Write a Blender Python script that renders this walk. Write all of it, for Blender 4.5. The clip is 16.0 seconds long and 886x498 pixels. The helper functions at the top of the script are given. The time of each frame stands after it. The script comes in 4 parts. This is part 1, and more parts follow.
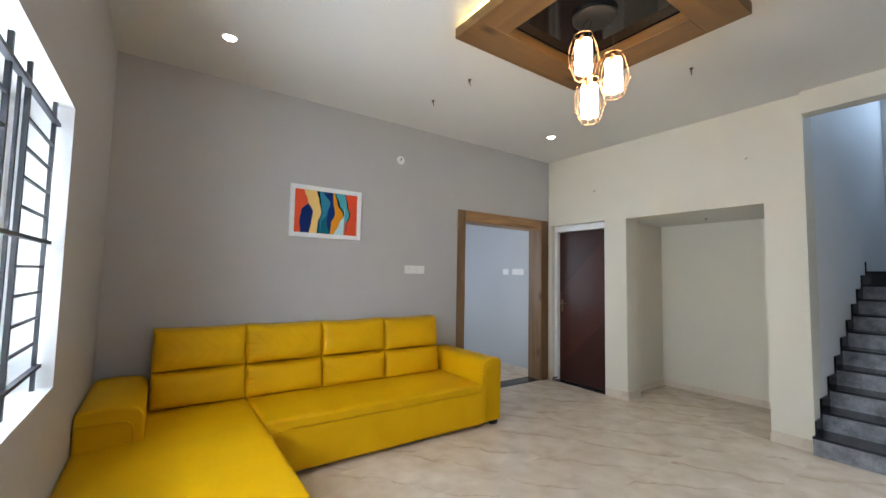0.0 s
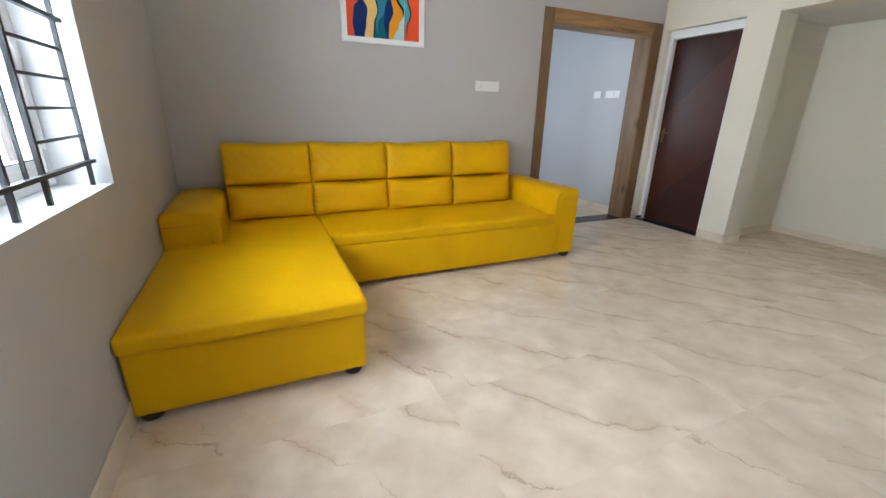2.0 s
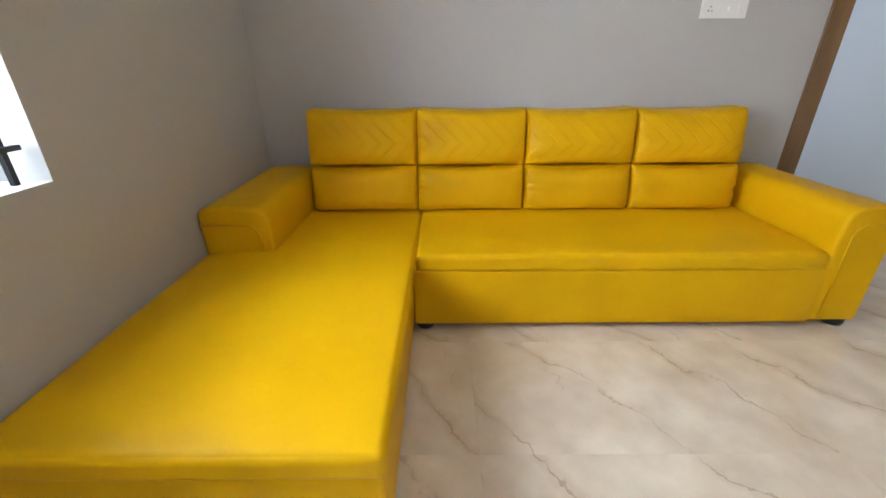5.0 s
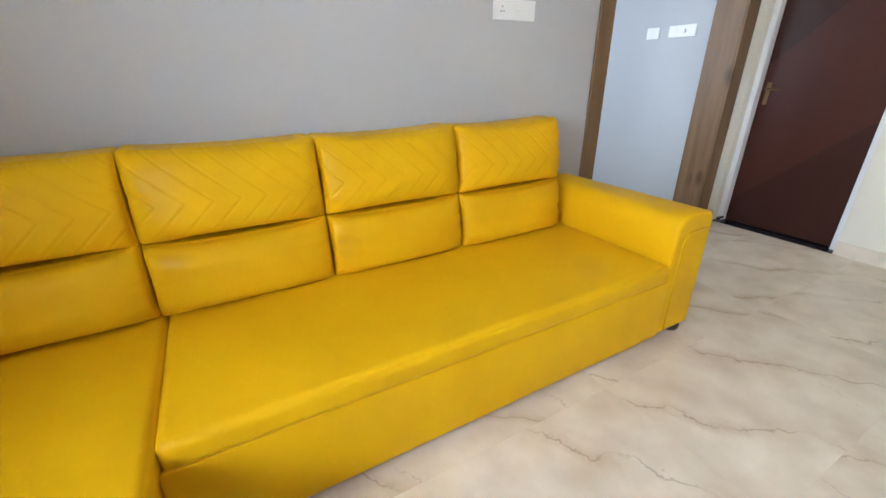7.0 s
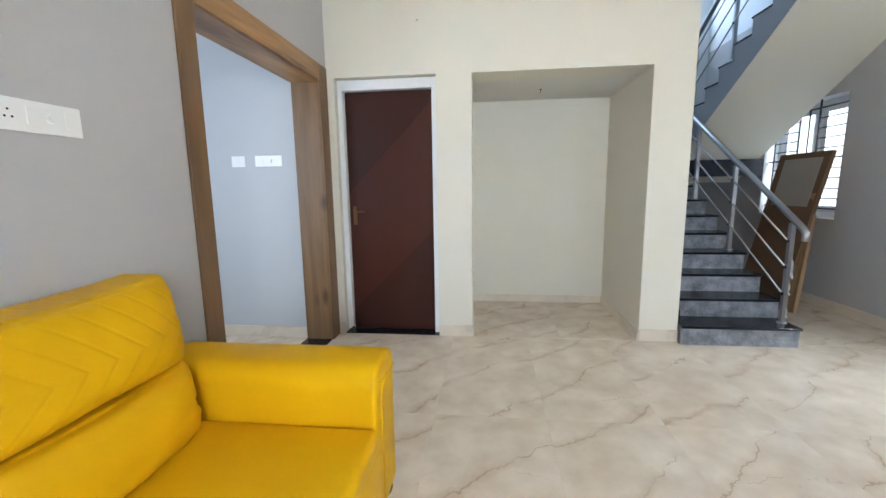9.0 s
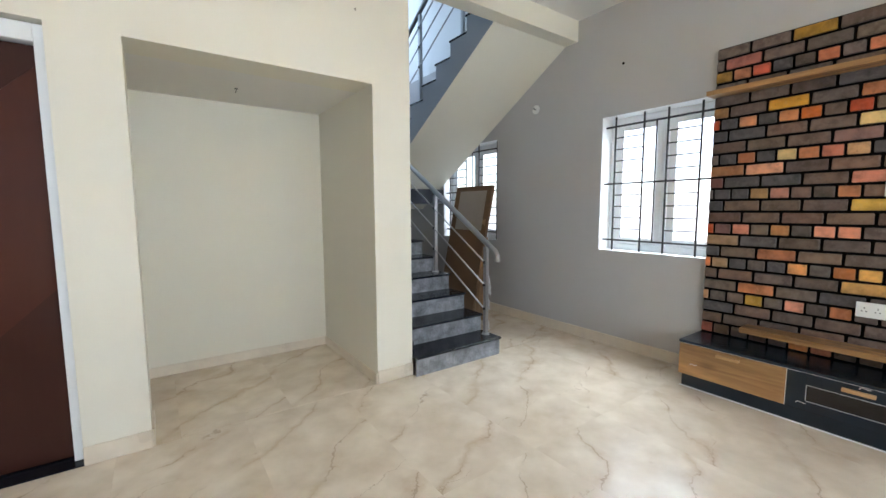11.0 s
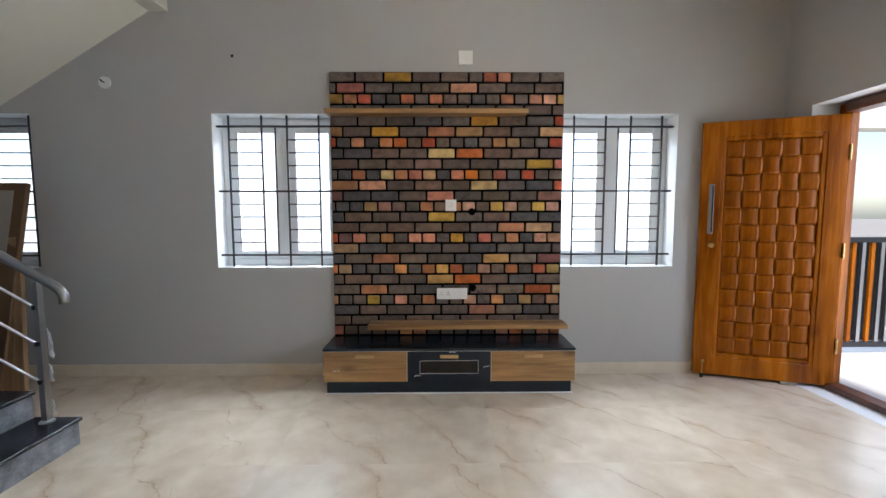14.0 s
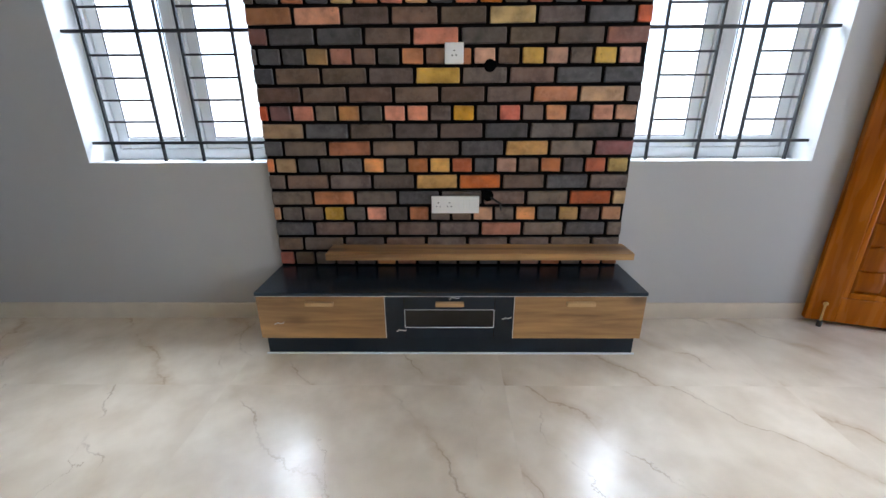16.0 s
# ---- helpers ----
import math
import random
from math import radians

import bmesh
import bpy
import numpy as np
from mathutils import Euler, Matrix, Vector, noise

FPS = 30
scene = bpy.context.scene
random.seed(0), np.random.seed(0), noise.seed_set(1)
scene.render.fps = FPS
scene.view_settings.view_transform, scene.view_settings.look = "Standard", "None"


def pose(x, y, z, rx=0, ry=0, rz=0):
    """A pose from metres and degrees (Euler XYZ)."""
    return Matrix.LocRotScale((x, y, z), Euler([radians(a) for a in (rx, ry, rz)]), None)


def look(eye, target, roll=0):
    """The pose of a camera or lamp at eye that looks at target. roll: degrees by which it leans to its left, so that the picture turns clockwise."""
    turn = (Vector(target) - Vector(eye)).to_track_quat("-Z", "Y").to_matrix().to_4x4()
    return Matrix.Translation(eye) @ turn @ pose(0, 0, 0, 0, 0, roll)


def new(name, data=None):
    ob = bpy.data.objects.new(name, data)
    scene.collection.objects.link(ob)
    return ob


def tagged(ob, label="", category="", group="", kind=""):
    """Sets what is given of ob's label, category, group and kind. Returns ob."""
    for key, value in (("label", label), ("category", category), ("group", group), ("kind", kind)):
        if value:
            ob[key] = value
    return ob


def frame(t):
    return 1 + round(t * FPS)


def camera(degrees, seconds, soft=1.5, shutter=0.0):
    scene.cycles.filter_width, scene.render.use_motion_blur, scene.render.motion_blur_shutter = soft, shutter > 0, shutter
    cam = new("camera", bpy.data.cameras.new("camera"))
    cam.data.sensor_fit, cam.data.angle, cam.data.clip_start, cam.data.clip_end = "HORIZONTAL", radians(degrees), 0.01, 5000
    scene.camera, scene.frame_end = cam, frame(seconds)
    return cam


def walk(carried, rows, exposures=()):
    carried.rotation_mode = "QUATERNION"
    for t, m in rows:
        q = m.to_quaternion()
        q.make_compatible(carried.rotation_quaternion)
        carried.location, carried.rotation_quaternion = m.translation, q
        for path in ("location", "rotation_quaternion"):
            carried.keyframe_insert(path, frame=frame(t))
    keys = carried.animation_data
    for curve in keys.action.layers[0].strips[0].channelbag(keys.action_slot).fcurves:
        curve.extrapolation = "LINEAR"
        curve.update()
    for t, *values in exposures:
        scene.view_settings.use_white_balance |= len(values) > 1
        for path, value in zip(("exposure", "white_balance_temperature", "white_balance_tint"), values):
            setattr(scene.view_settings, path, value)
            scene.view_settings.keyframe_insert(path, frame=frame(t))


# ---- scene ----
cam = camera(95.3, 16.0)
PATH = [
    (0, (0.177, 0.107, 1.389), (1.32, 1.742, 1.52), 1.1),
    (0.5, (0.203, 0.104, 1.294), (1.311, 1.755, 1.082), 1.4),
    (1, (0.181, 0.091, 1.259), (1.235, 1.726, 0.796), 1.5),
    (1.5, (0.289, 0.159, 1.218), (1.235, 1.828, 0.653), 1.2),
    (2, (0.405, 0.33, 1.206), (1.192, 2.053, 0.565), 1.4),
    (2.5, (0.529, 0.48, 1.221), (1.066, 2.265, 0.496), 1.6),
    (3, (0.682, 0.652, 1.188), (0.949, 2.481, 0.424), 1.4),
    (3.2, (0.731, 0.718, 1.201), (0.908, 2.545, 0.407), 1.8),
    (5.5, (0.936, 1.55, 1.152), (0.931, 3.368, 0.318), -0.4),
    (6, (0.953, 1.746, 1.131), (1.164, 3.546, 0.284), -0.3),
    (6.5, (0.981, 1.957, 1.134), (1.498, 3.7, 0.301), -0.5),
    (7, (1.05, 2.107, 1.166), (1.94, 3.712, 0.372), -0.6),
    (7.5, (1.148, 2.26, 1.195), (2.448, 3.625, 0.526), -0.8),
    (8, (1.228, 2.385, 1.229), (2.877, 3.369, 0.67), 0.2),
    (8.5, (1.303, 2.538, 1.246), (3.171, 3.117, 0.831), 0.4),
    (8.7, (1.329, 2.584, 1.229), (3.248, 3.02, 0.87), -0.1),
    (11, (2.069, 2.662, 1.262), (3.692, 1.51, 1.063), -0.2),
    (11.5, (2.195, 2.634, 1.228), (3.532, 1.155, 1.075), -0.1),
    (12, (2.357, 2.611, 1.255), (3.331, 0.869, 1.116), -0.4),
    (12.5, (2.401, 2.585, 1.243), (3.009, 0.683, 1.132), -0.6),
    (13, (2.467, 2.572, 1.268), (2.735, 0.593, 1.157), -0.6),
    (13.5, (2.506, 2.577, 1.286), (2.56, 0.581, 1.16), -0.3),
    (14, (2.544, 2.499, 1.273), (2.523, 0.506, 1.116), -0.1),
    (14.5, (2.517, 2.265, 1.265), (2.506, 0.278, 1.031), -0.2),
    (15, (2.495, 2.014, 1.207), (2.487, 0.043, 0.869), -0.1),
    (15.5, (2.485, 1.677, 1.159), (2.484, -0.261, 0.663), -0.1),
    (16, (2.478, 1.353, 1.145), (2.502, -0.532, 0.475), -0.3),
]
EXPOSURES = [(0.0, 1.26, 6330, 13), (0.5, 1.45, 6370, 13), (1.5, 1.47, 6390, 13), (3.2, 1.55, 6340, 13), (5.5, 1.68, 6380, 13), (6.0, 1.88, 6150, 12), (6.5, 1.91, 6080, 12), (8.0, 1.86, 5990, 12), (11.0, 1.83, 6330, 11), (12.5, 1.61, 6160, 11), (14.0, 1.32, 6260, 13), (15.0, 1.35, 6090, 13), (16.0, 1.42, 6040, 13)]
walk(cam, [(t, look(eye, target, roll)) for t, eye, target, roll in PATH], EXPOSURES)

# ---- world and light ----
world = bpy.data.worlds.new("sky")
scene.world = world
world.use_nodes = True
wn = world.node_tree
sky = wn.nodes.new("ShaderNodeTexSky")
sky.sky_type, sky.sun_disc = "NISHITA", False
sky.air_density, sky.dust_density, sky.ozone_density = 1.0, 1.6, 1.0
sky.sun_elevation, sky.sun_rotation = radians(55), radians(16)
wn.links.new(sky.outputs[0], wn.nodes["Background"].inputs[0])
wn.nodes["Background"].inputs[1].default_value = 0.11


def lamp(name, kind, m, power, color, size=(1, 1), angle=None):
    data = bpy.data.lights.new(name, kind)
    data.energy, data.color = power, color
    if kind == "AREA":
        data.shape, data.size, data.size_y = "RECTANGLE", size[0], size[1]
    if angle is not None:
        data.angle = angle
    ob = new(name, data)
    ob.matrix_world = m
    return ob


DAY = (0.83, 0.925, 1.0)
lamp("sun", "SUN", look((0, 0, 8), (-0.25, -0.9, 5.5)), 2.2, (1.0, 0.96, 0.9), angle=radians(3))
# sky light through the openings: three south windows, the west window, the entrance, the stairwell
lamp("day_south_east", "AREA", look((3.81, -1.03, 1.48), (3.81, 2, 1.5)), 2.8, DAY, (0.95, 1.18))
for sky_x in (3.81, 1.16):
    lamp("sky_south", "AREA", look((sky_x, -1.95, 3.15), (sky_x, -0.25, 1.45)), 98, DAY, (1.9, 1.4))
lamp("day_south_west", "AREA", look((1.16, -1.03, 1.48), (1.16, 2, 1.5)), 2.8, DAY, (0.95, 1.18))
lamp("day_stairs", "AREA", look((6.23, -1.03, 1.47), (6.23, 2, 1.3)), 1.0, DAY, (0.98, 1.05))
lamp("day_west", "AREA", look((-0.49, 1.93, 1.5), (2, 1.93, 1.58)), 40, DAY, (1.05, 1.2))
lamp("day_entrance", "AREA", look((-0.75, 0.1, 1.25), (2, 0.5, 1.25)), 8.5, DAY, (1.1, 1.9))
lamp("day_stairwell", "AREA", look((8.25, 0.2, 4.2), (4.6, 0.4, 2.4)), 8.0, (0.56, 0.77, 1.0), (1.4, 1.3))
# fill lamp added out of view in the windowless passage, brightens its east wall
lamp("fill_passage", "AREA", look((2.75, 5.3, 1.5), (4.5, 5.0, 1.4)), 7.4, (0.78, 0.88, 1.0), (1.2, 1.3))

# ---- materials ----
def nodes_of(name):
    mat = bpy.data.materials.new(name)
    mat.use_nodes = True
    return mat, mat.node_tree.nodes, mat.node_tree.links, mat.node_tree.nodes["Principled BSDF"]


def ramp(nt, a, b, fac, links):
    node = nt.new("ShaderNodeMix")
    node.data_type = "RGBA"
    node.inputs[6].default_value, node.inputs[7].default_value = (*a, 1), (*b, 1)
    links.new(fac, node.inputs[0])
    return node.outputs[2]


def maprange(nt, links, src, a, b, c=0.0, d=1.0):
    node = nt.new("ShaderNodeMapRange")
    links.new(src, node.inputs[0])
    for i, v in enumerate((a, b, c, d)):
        node.inputs[i + 1].default_value = v
    return node.outputs[0]


def plain(name, color, rough=0.5, metal=0.0, var=0.08, big=1.5, fine=60.0, bump=0.1, dist=0.002, spec=0.5, stretch=(1, 1, 1), coat=0.0):
    """A painted or plain surface: broad stains and fine grain in colour, roughness and relief."""
    mat, nt, links, b = nodes_of(name)
    tc = nt.new("ShaderNodeTexCoord")
    mp = nt.new("ShaderNodeMapping")
    mp.inputs["Scale"].default_value = stretch
    links.new(tc.outputs["Object"], mp.inputs[0])
    n1, n2 = nt.new("ShaderNodeTexNoise"), nt.new("ShaderNodeTexNoise")
    for n, s, d in ((n1, big, 4), (n2, fine, 6)):
        n.inputs["Scale"].default_value, n.inputs["Detail"].default_value = s, d
        links.new(mp.outputs[0], n.inputs["Vector"])
    add = nt.new("ShaderNodeMath")
    add.operation = "MULTIPLY_ADD"
    links.new(n2.outputs[0], add.inputs[0])
    add.inputs[1].default_value = 0.4
    links.new(n1.outputs[0], add.inputs[2])
    f = maprange(nt, links, add.outputs[0], 0.4, 1.0)
    lo = tuple(c * (1 - var) for c in color)
    hi = tuple(min(1, c * (1 + var)) for c in color)
    links.new(ramp(nt, lo, hi, f, links), b.inputs["Base Color"])
    links.new(maprange(nt, links, n1.outputs[0], 0.3, 0.7, rough * 0.88, min(1, rough * 1.12)), b.inputs["Roughness"])
    b.inputs["Metallic"].default_value = metal
    b.inputs["Specular IOR Level"].default_value = spec
    b.inputs["Coat Weight"].default_value = coat
    if bump:
        bp = nt.new("ShaderNodeBump")
        bp.inputs["Strength"].default_value, bp.inputs["Distance"].default_value = bump, dist
        links.new(n2.outputs[0], bp.inputs["Height"])
        links.new(bp.outputs[0], b.inputs["Normal"])
    return mat


def wood(name, dark, light, axis="x", rough=0.45, scale=1.0, knots=True, coat=0.0, spec=0.5, streak=0.38):
    """Grain along one axis, with streaks and a few dark knots."""
    mat, nt, links, b = nodes_of(name)
    tc = nt.new("ShaderNodeTexCoord")
    mp = nt.new("ShaderNodeMapping")
    s = [9.0 * scale, 9.0 * scale, 9.0 * scale]
    s["xyz".index(axis)] = 0.8 * scale
    mp.inputs["Scale"].default_value = s
    links.new(tc.outputs["Object"], mp.inputs[0])
    n1, n2 = nt.new("ShaderNodeTexNoise"), nt.new("ShaderNodeTexNoise")
    for n, sc, d, dis in ((n1, 1.0, 5, 0.9), (n2, 6.0, 8, 0.3)):
        n.inputs["Scale"].default_value, n.inputs["Detail"].default_value, n.inputs["Distortion"].default_value = sc, d, dis
        links.new(mp.outputs[0], n.inputs["Vector"])
    add = nt.new("ShaderNodeMath")
    add.operation = "MULTIPLY_ADD"
    links.new(n2.outputs[0], add.inputs[0])
    add.inputs[1].default_value = streak
    links.new(n1.outputs[0], add.inputs[2])
    mid = 0.5 + 0.5 * streak
    col = ramp(nt, dark, light, maprange(nt, links, add.outputs[0], mid - 0.21, mid + 0.21), links)
    if knots:
        mk = nt.new("ShaderNodeMapping")
        k = [5.0, 5.0, 5.0]
        k["xyz".index(axis)] = 2.2
        mk.inputs["Scale"].default_value = k
        links.new(tc.outputs["Object"], mk.inputs[0])
        vo = nt.new("ShaderNodeTexVoronoi")
        vo.inputs["Scale"].default_value = 1.0
        links.new(mk.outputs[0], vo.inputs["Vector"])
        kn = maprange(nt, links, vo.outputs["Distance"], 0.05, 0.2, 0.75, 0.0)
        mx = nt.new("ShaderNodeMix")
        mx.data_type = "RGBA"
        links.new(kn, mx.inputs[0])
        links.new(col, mx.inputs[6])
        mx.inputs[7].default_value = (*[c * 0.35 for c in dark], 1)
        col = mx.outputs[2]
    links.new(col, b.inputs["Base Color"])
    links.new(maprange(nt, links, n2.outputs[0], 0.3, 0.7, rough * 0.85, rough * 1.15), b.inputs["Roughness"])
    b.inputs["Coat Weight"].default_value = coat
    b.inputs["Specular IOR Level"].default_value = spec
    bp = nt.new("ShaderNodeBump")
    bp.inputs["Strength"].default_value, bp.inputs["Distance"].default_value = 0.12, 0.002
    links.new(n2.outputs[0], bp.inputs["Height"])
    links.new(bp.outputs[0], b.inputs["Normal"])
    return mat


def glow(name, color, strength):
    mat, nt, links, b = nodes_of(name)
    b.inputs["Base Color"].default_value = (*color, 1)
    b.inputs["Emission Color"].default_value = (*color, 1)
    b.inputs["Emission Strength"].default_value = strength
    return mat


def marble(name):
    """Cream polished marble tile: lumpy pale ground, long slanting tan bands that carry thin broken brown cracks."""
    mat, nt, links, b = nodes_of(name)
    geo = nt.new("ShaderNodeNewGeometry")
    info = nt.new("ShaderNodeObjectInfo")
    comb = nt.new("ShaderNodeCombineXYZ")
    for i in range(3):
        links.new(info.outputs["Random"], comb.inputs[i])
    off = nt.new("ShaderNodeVectorMath")
    off.operation = "MULTIPLY_ADD"
    links.new(comb.outputs[0], off.inputs[0])
    off.inputs[1].default_value = (37.0, 23.0, 11.0)
    links.new(geo.outputs["Position"], off.inputs[2])
    turn = nt.new("ShaderNodeMapping")
    turn.inputs["Rotation"].default_value = (0, 0, radians(50))
    links.new(off.outputs[0], turn.inputs[0])
    axes = nt.new("ShaderNodeSeparateXYZ")
    links.new(turn.outputs[0], axes.inputs[0])

    def noisy(scale, detail=4, rough=0.55, distortion=0.0):
        n = nt.new("ShaderNodeTexNoise")
        n.inputs["Scale"].default_value, n.inputs["Detail"].default_value = scale, detail
        n.inputs["Roughness"].default_value, n.inputs["Distortion"].default_value = rough, distortion
        links.new(turn.outputs[0], n.inputs["Vector"])
        return n.outputs[0]

    def calc(op, *args):
        m = nt.new("ShaderNodeMath")
        m.operation = op
        for i, x in enumerate(args):
            if isinstance(x, (int, float)):
                m.inputs[i].default_value = x
            else:
                links.new(x, m.inputs[i])
        return m.outputs[0]

    def over(col, fac, color):
        mx = nt.new("ShaderNodeMix")
        mx.data_type = "RGBA"
        links.new(fac, mx.inputs[0])
        links.new(col, mx.inputs[6])
        mx.inputs[7].default_value = (*color, 1)
        return mx.outputs[2]

    def lines(skew, sway, jitter, period):
        """The distance in metres from the nearest of a family of wandering lines."""
        v = calc("MULTIPLY_ADD", axes.outputs[0], skew, axes.outputs[1])
        v = calc("MULTIPLY_ADD", noisy(1.3, 2), sway, v)
        v = calc("MULTIPLY_ADD", noisy(9.0, 5, 0.62), jitter, v)
        return calc("MULTIPLY", calc("ABSOLUTE", calc("SUBTRACT", calc("FRACT", calc("DIVIDE", calc("ADD", v, 60.0), period)), 0.5)), period)

    lump = noisy(5.5, 4, 0.5)
    col = ramp(nt, (0.60, 0.495, 0.375), (0.775, 0.68, 0.555), maprange(nt, links, lump, 0.28, 0.70), links)
    col = over(col, maprange(nt, links, noisy(1.7, 3), 0.45, 0.75, 0.0, 0.35), (0.60, 0.49, 0.36))
    main = lines(0.0, 0.55, 0.13, 0.43)
    broken = maprange(nt, links, noisy(2.6, 3), 0.40, 0.58)
    col = over(col, calc("MULTIPLY", maprange(nt, links, main, 0.0, 0.045, 0.48, 0.0), broken), (0.47, 0.33, 0.20))
    col = over(col, calc("MULTIPLY", maprange(nt, links, main, 0.0, 0.006, 0.52, 0.0), maprange(nt, links, noisy(4.5, 4), 0.41, 0.56)), (0.26, 0.165, 0.10))
    side = lines(0.55, 0.7, 0.16, 0.71)
    col = over(col, calc("MULTIPLY", maprange(nt, links, side, 0.0, 0.003, 0.5, 0.0), maprange(nt, links, noisy(3.3, 4), 0.50, 0.62)), (0.30, 0.185, 0.10))
    links.new(col, b.inputs["Base Color"])
    links.new(maprange(nt, links, noisy(4.0, 4), 0.3, 0.7, 0.21, 0.27), b.inputs["Roughness"])
    b.inputs["Specular IOR Level"].default_value = 0.38
    return mat


def leather(name, quilted):
    mat, nt, links, b = nodes_of(name)
    tc = nt.new("ShaderNodeTexCoord")
    vo = nt.new("ShaderNodeTexVoronoi")
    vo.inputs["Scale"].default_value = 420
    n1 = nt.new("ShaderNodeTexNoise")
    n1.inputs["Scale"].default_value, n1.inputs["Detail"].default_value = 3.0, 4
    for n in (vo, n1):
        links.new(tc.outputs["Object"], n.inputs["Vector"])
    links.new(ramp(nt, (0.66, 0.365, 0.001), (0.74, 0.419, 0.0015), maprange(nt, links, n1.outputs[0], 0.3, 0.7), links), b.inputs["Base Color"])
    links.new(maprange(nt, links, n1.outputs[0], 0.3, 0.7, 0.36, 0.48), b.inputs["Roughness"])
    b.inputs["Specular IOR Level"].default_value = 0.13
    bp = nt.new("ShaderNodeBump")
    bp.inputs["Strength"].default_value, bp.inputs["Distance"].default_value = 0.16, 0.0012
    links.new(vo.outputs["Distance"], bp.inputs["Height"])
    wr = nt.new("ShaderNodeBump")
    wr.inputs["Strength"].default_value, wr.inputs["Distance"].default_value = 0.20, 0.02
    n3 = nt.new("ShaderNodeTexNoise")
    n3.inputs["Scale"].default_value, n3.inputs["Detail"].default_value = 7.0, 3
    links.new(tc.outputs["Object"], n3.inputs["Vector"])
    links.new(n3.outputs[0], wr.inputs["Height"])
    links.new(bp.outputs[0], wr.inputs["Normal"])
    last = wr
    if quilted:
        def m(op, a, v=None, w=None):
            k = nt.new("ShaderNodeMath")
            k.operation = op
            for i, x in enumerate((a, v, w)):
                if x is None:
                    continue
                if isinstance(x, (int, float)):
                    k.inputs[i].default_value = x
                else:
                    links.new(x, k.inputs[i])
            return k.outputs[0]
        sx = nt.new("ShaderNodeSeparateXYZ")
        links.new(tc.outputs["Object"], sx.inputs[0])
        zig = m("ABSOLUTE", m("ADD", sx.outputs[2], 0.02))
        ph = m("FRACT", m("DIVIDE", m("ADD", m("ADD", sx.outputs[0], 5.0), m("MULTIPLY", zig, 1.05)), 0.083))
        near = m("ABSOLUTE", m("SUBTRACT", ph, 0.5))
        groove = maprange(nt, links, near, 0.0, 0.13, 0.0, 1.0)
        q = nt.new("ShaderNodeBump")
        q.inputs["Strength"].default_value, q.inputs["Distance"].default_value = 0.40, 0.004
        links.new(groove, q.inputs["Height"])
        links.new(wr.outputs[0], q.inputs["Normal"])
        last = q
    links.new(last.outputs[0], b.inputs["Normal"])
    return mat


def brick_mat(name, color):
    """Hand-painted brick: a tint of its own for each piece, smudges and pits."""
    mat, nt, links, b = nodes_of(name)
    tc = nt.new("ShaderNodeTexCoord")
    info = nt.new("ShaderNodeObjectInfo")
    off = nt.new("ShaderNodeVectorMath")
    off.operation = "MULTIPLY_ADD"
    links.new(info.outputs["Random"], off.inputs[0])
    off.inputs[1].default_value = (31, 17, 9)
    links.new(tc.outputs["Object"], off.inputs[2])
    n1, n2 = nt.new("ShaderNodeTexNoise"), nt.new("ShaderNodeTexNoise")
    for n, s, d in ((n1, 13.0, 5), (n2, 120.0, 6)):
        n.inputs["Scale"].default_value, n.inputs["Detail"].default_value = s, d
        links.new(off.outputs[0], n.inputs["Vector"])
    f = maprange(nt, links, n1.outputs[0], 0.3, 0.72)
    col = ramp(nt, tuple(c * 0.55 for c in color), tuple(min(1, c * 1.32 + 0.012) for c in color), f, links)
    n3 = nt.new("ShaderNodeTexNoise")
    n3.inputs["Scale"].default_value, n3.inputs["Detail"].default_value, n3.inputs["Roughness"].default_value = 34.0, 6, 0.65
    links.new(off.outputs[0], n3.inputs["Vector"])
    chalk = nt.new("ShaderNodeMix")
    chalk.data_type = "RGBA"
    links.new(maprange(nt, links, n3.outputs[0], 0.48, 0.66, 0.0, 0.65), chalk.inputs[0])
    links.new(col, chalk.inputs[6])
    chalk.inputs[7].default_value = (*[c * 0.95 + 0.055 for c in color], 1)
    col = chalk.outputs[2]
    pit = nt.new("ShaderNodeMix")
    pit.data_type = "RGBA"
    links.new(maprange(nt, links, n3.outputs[0], 0.30, 0.40, 0.55, 0.0), pit.inputs[0])
    links.new(col, pit.inputs[6])
    pit.inputs[7].default_value = (*[c * 0.35 for c in color], 1)
    col = pit.outputs[2]
    hsv = nt.new("ShaderNodeHueSaturation")
    for socket, spread, low, high in (("Value", 1.0, 0.60, 1.15), ("Hue", 7.3, 0.485, 0.515), ("Saturation", 13.7, 0.80, 1.14)):
        mix = nt.new("ShaderNodeMath")
        mix.operation = "MULTIPLY"
        links.new(info.outputs["Random"], mix.inputs[0])
        mix.inputs[1].default_value = spread
        part_of = nt.new("ShaderNodeMath")
        part_of.operation = "FRACT"
        links.new(mix.outputs[0], part_of.inputs[0])
        links.new(maprange(nt, links, part_of.outputs[0], 0, 1, low, high), hsv.inputs[socket])
    links.new(col, hsv.inputs["Color"])
    links.new(hsv.outputs[0], b.inputs["Base Color"])
    links.new(maprange(nt, links, n1.outputs[0], 0.3, 0.7, 0.38, 0.62), b.inputs["Roughness"])
    bp = nt.new("ShaderNodeBump")
    bp.inputs["Strength"].default_value, bp.inputs["Distance"].default_value = 0.4, 0.003
    links.new(n2.outputs[0], bp.inputs["Height"])
    links.new(bp.outputs[0], b.inputs["Normal"])
    return mat


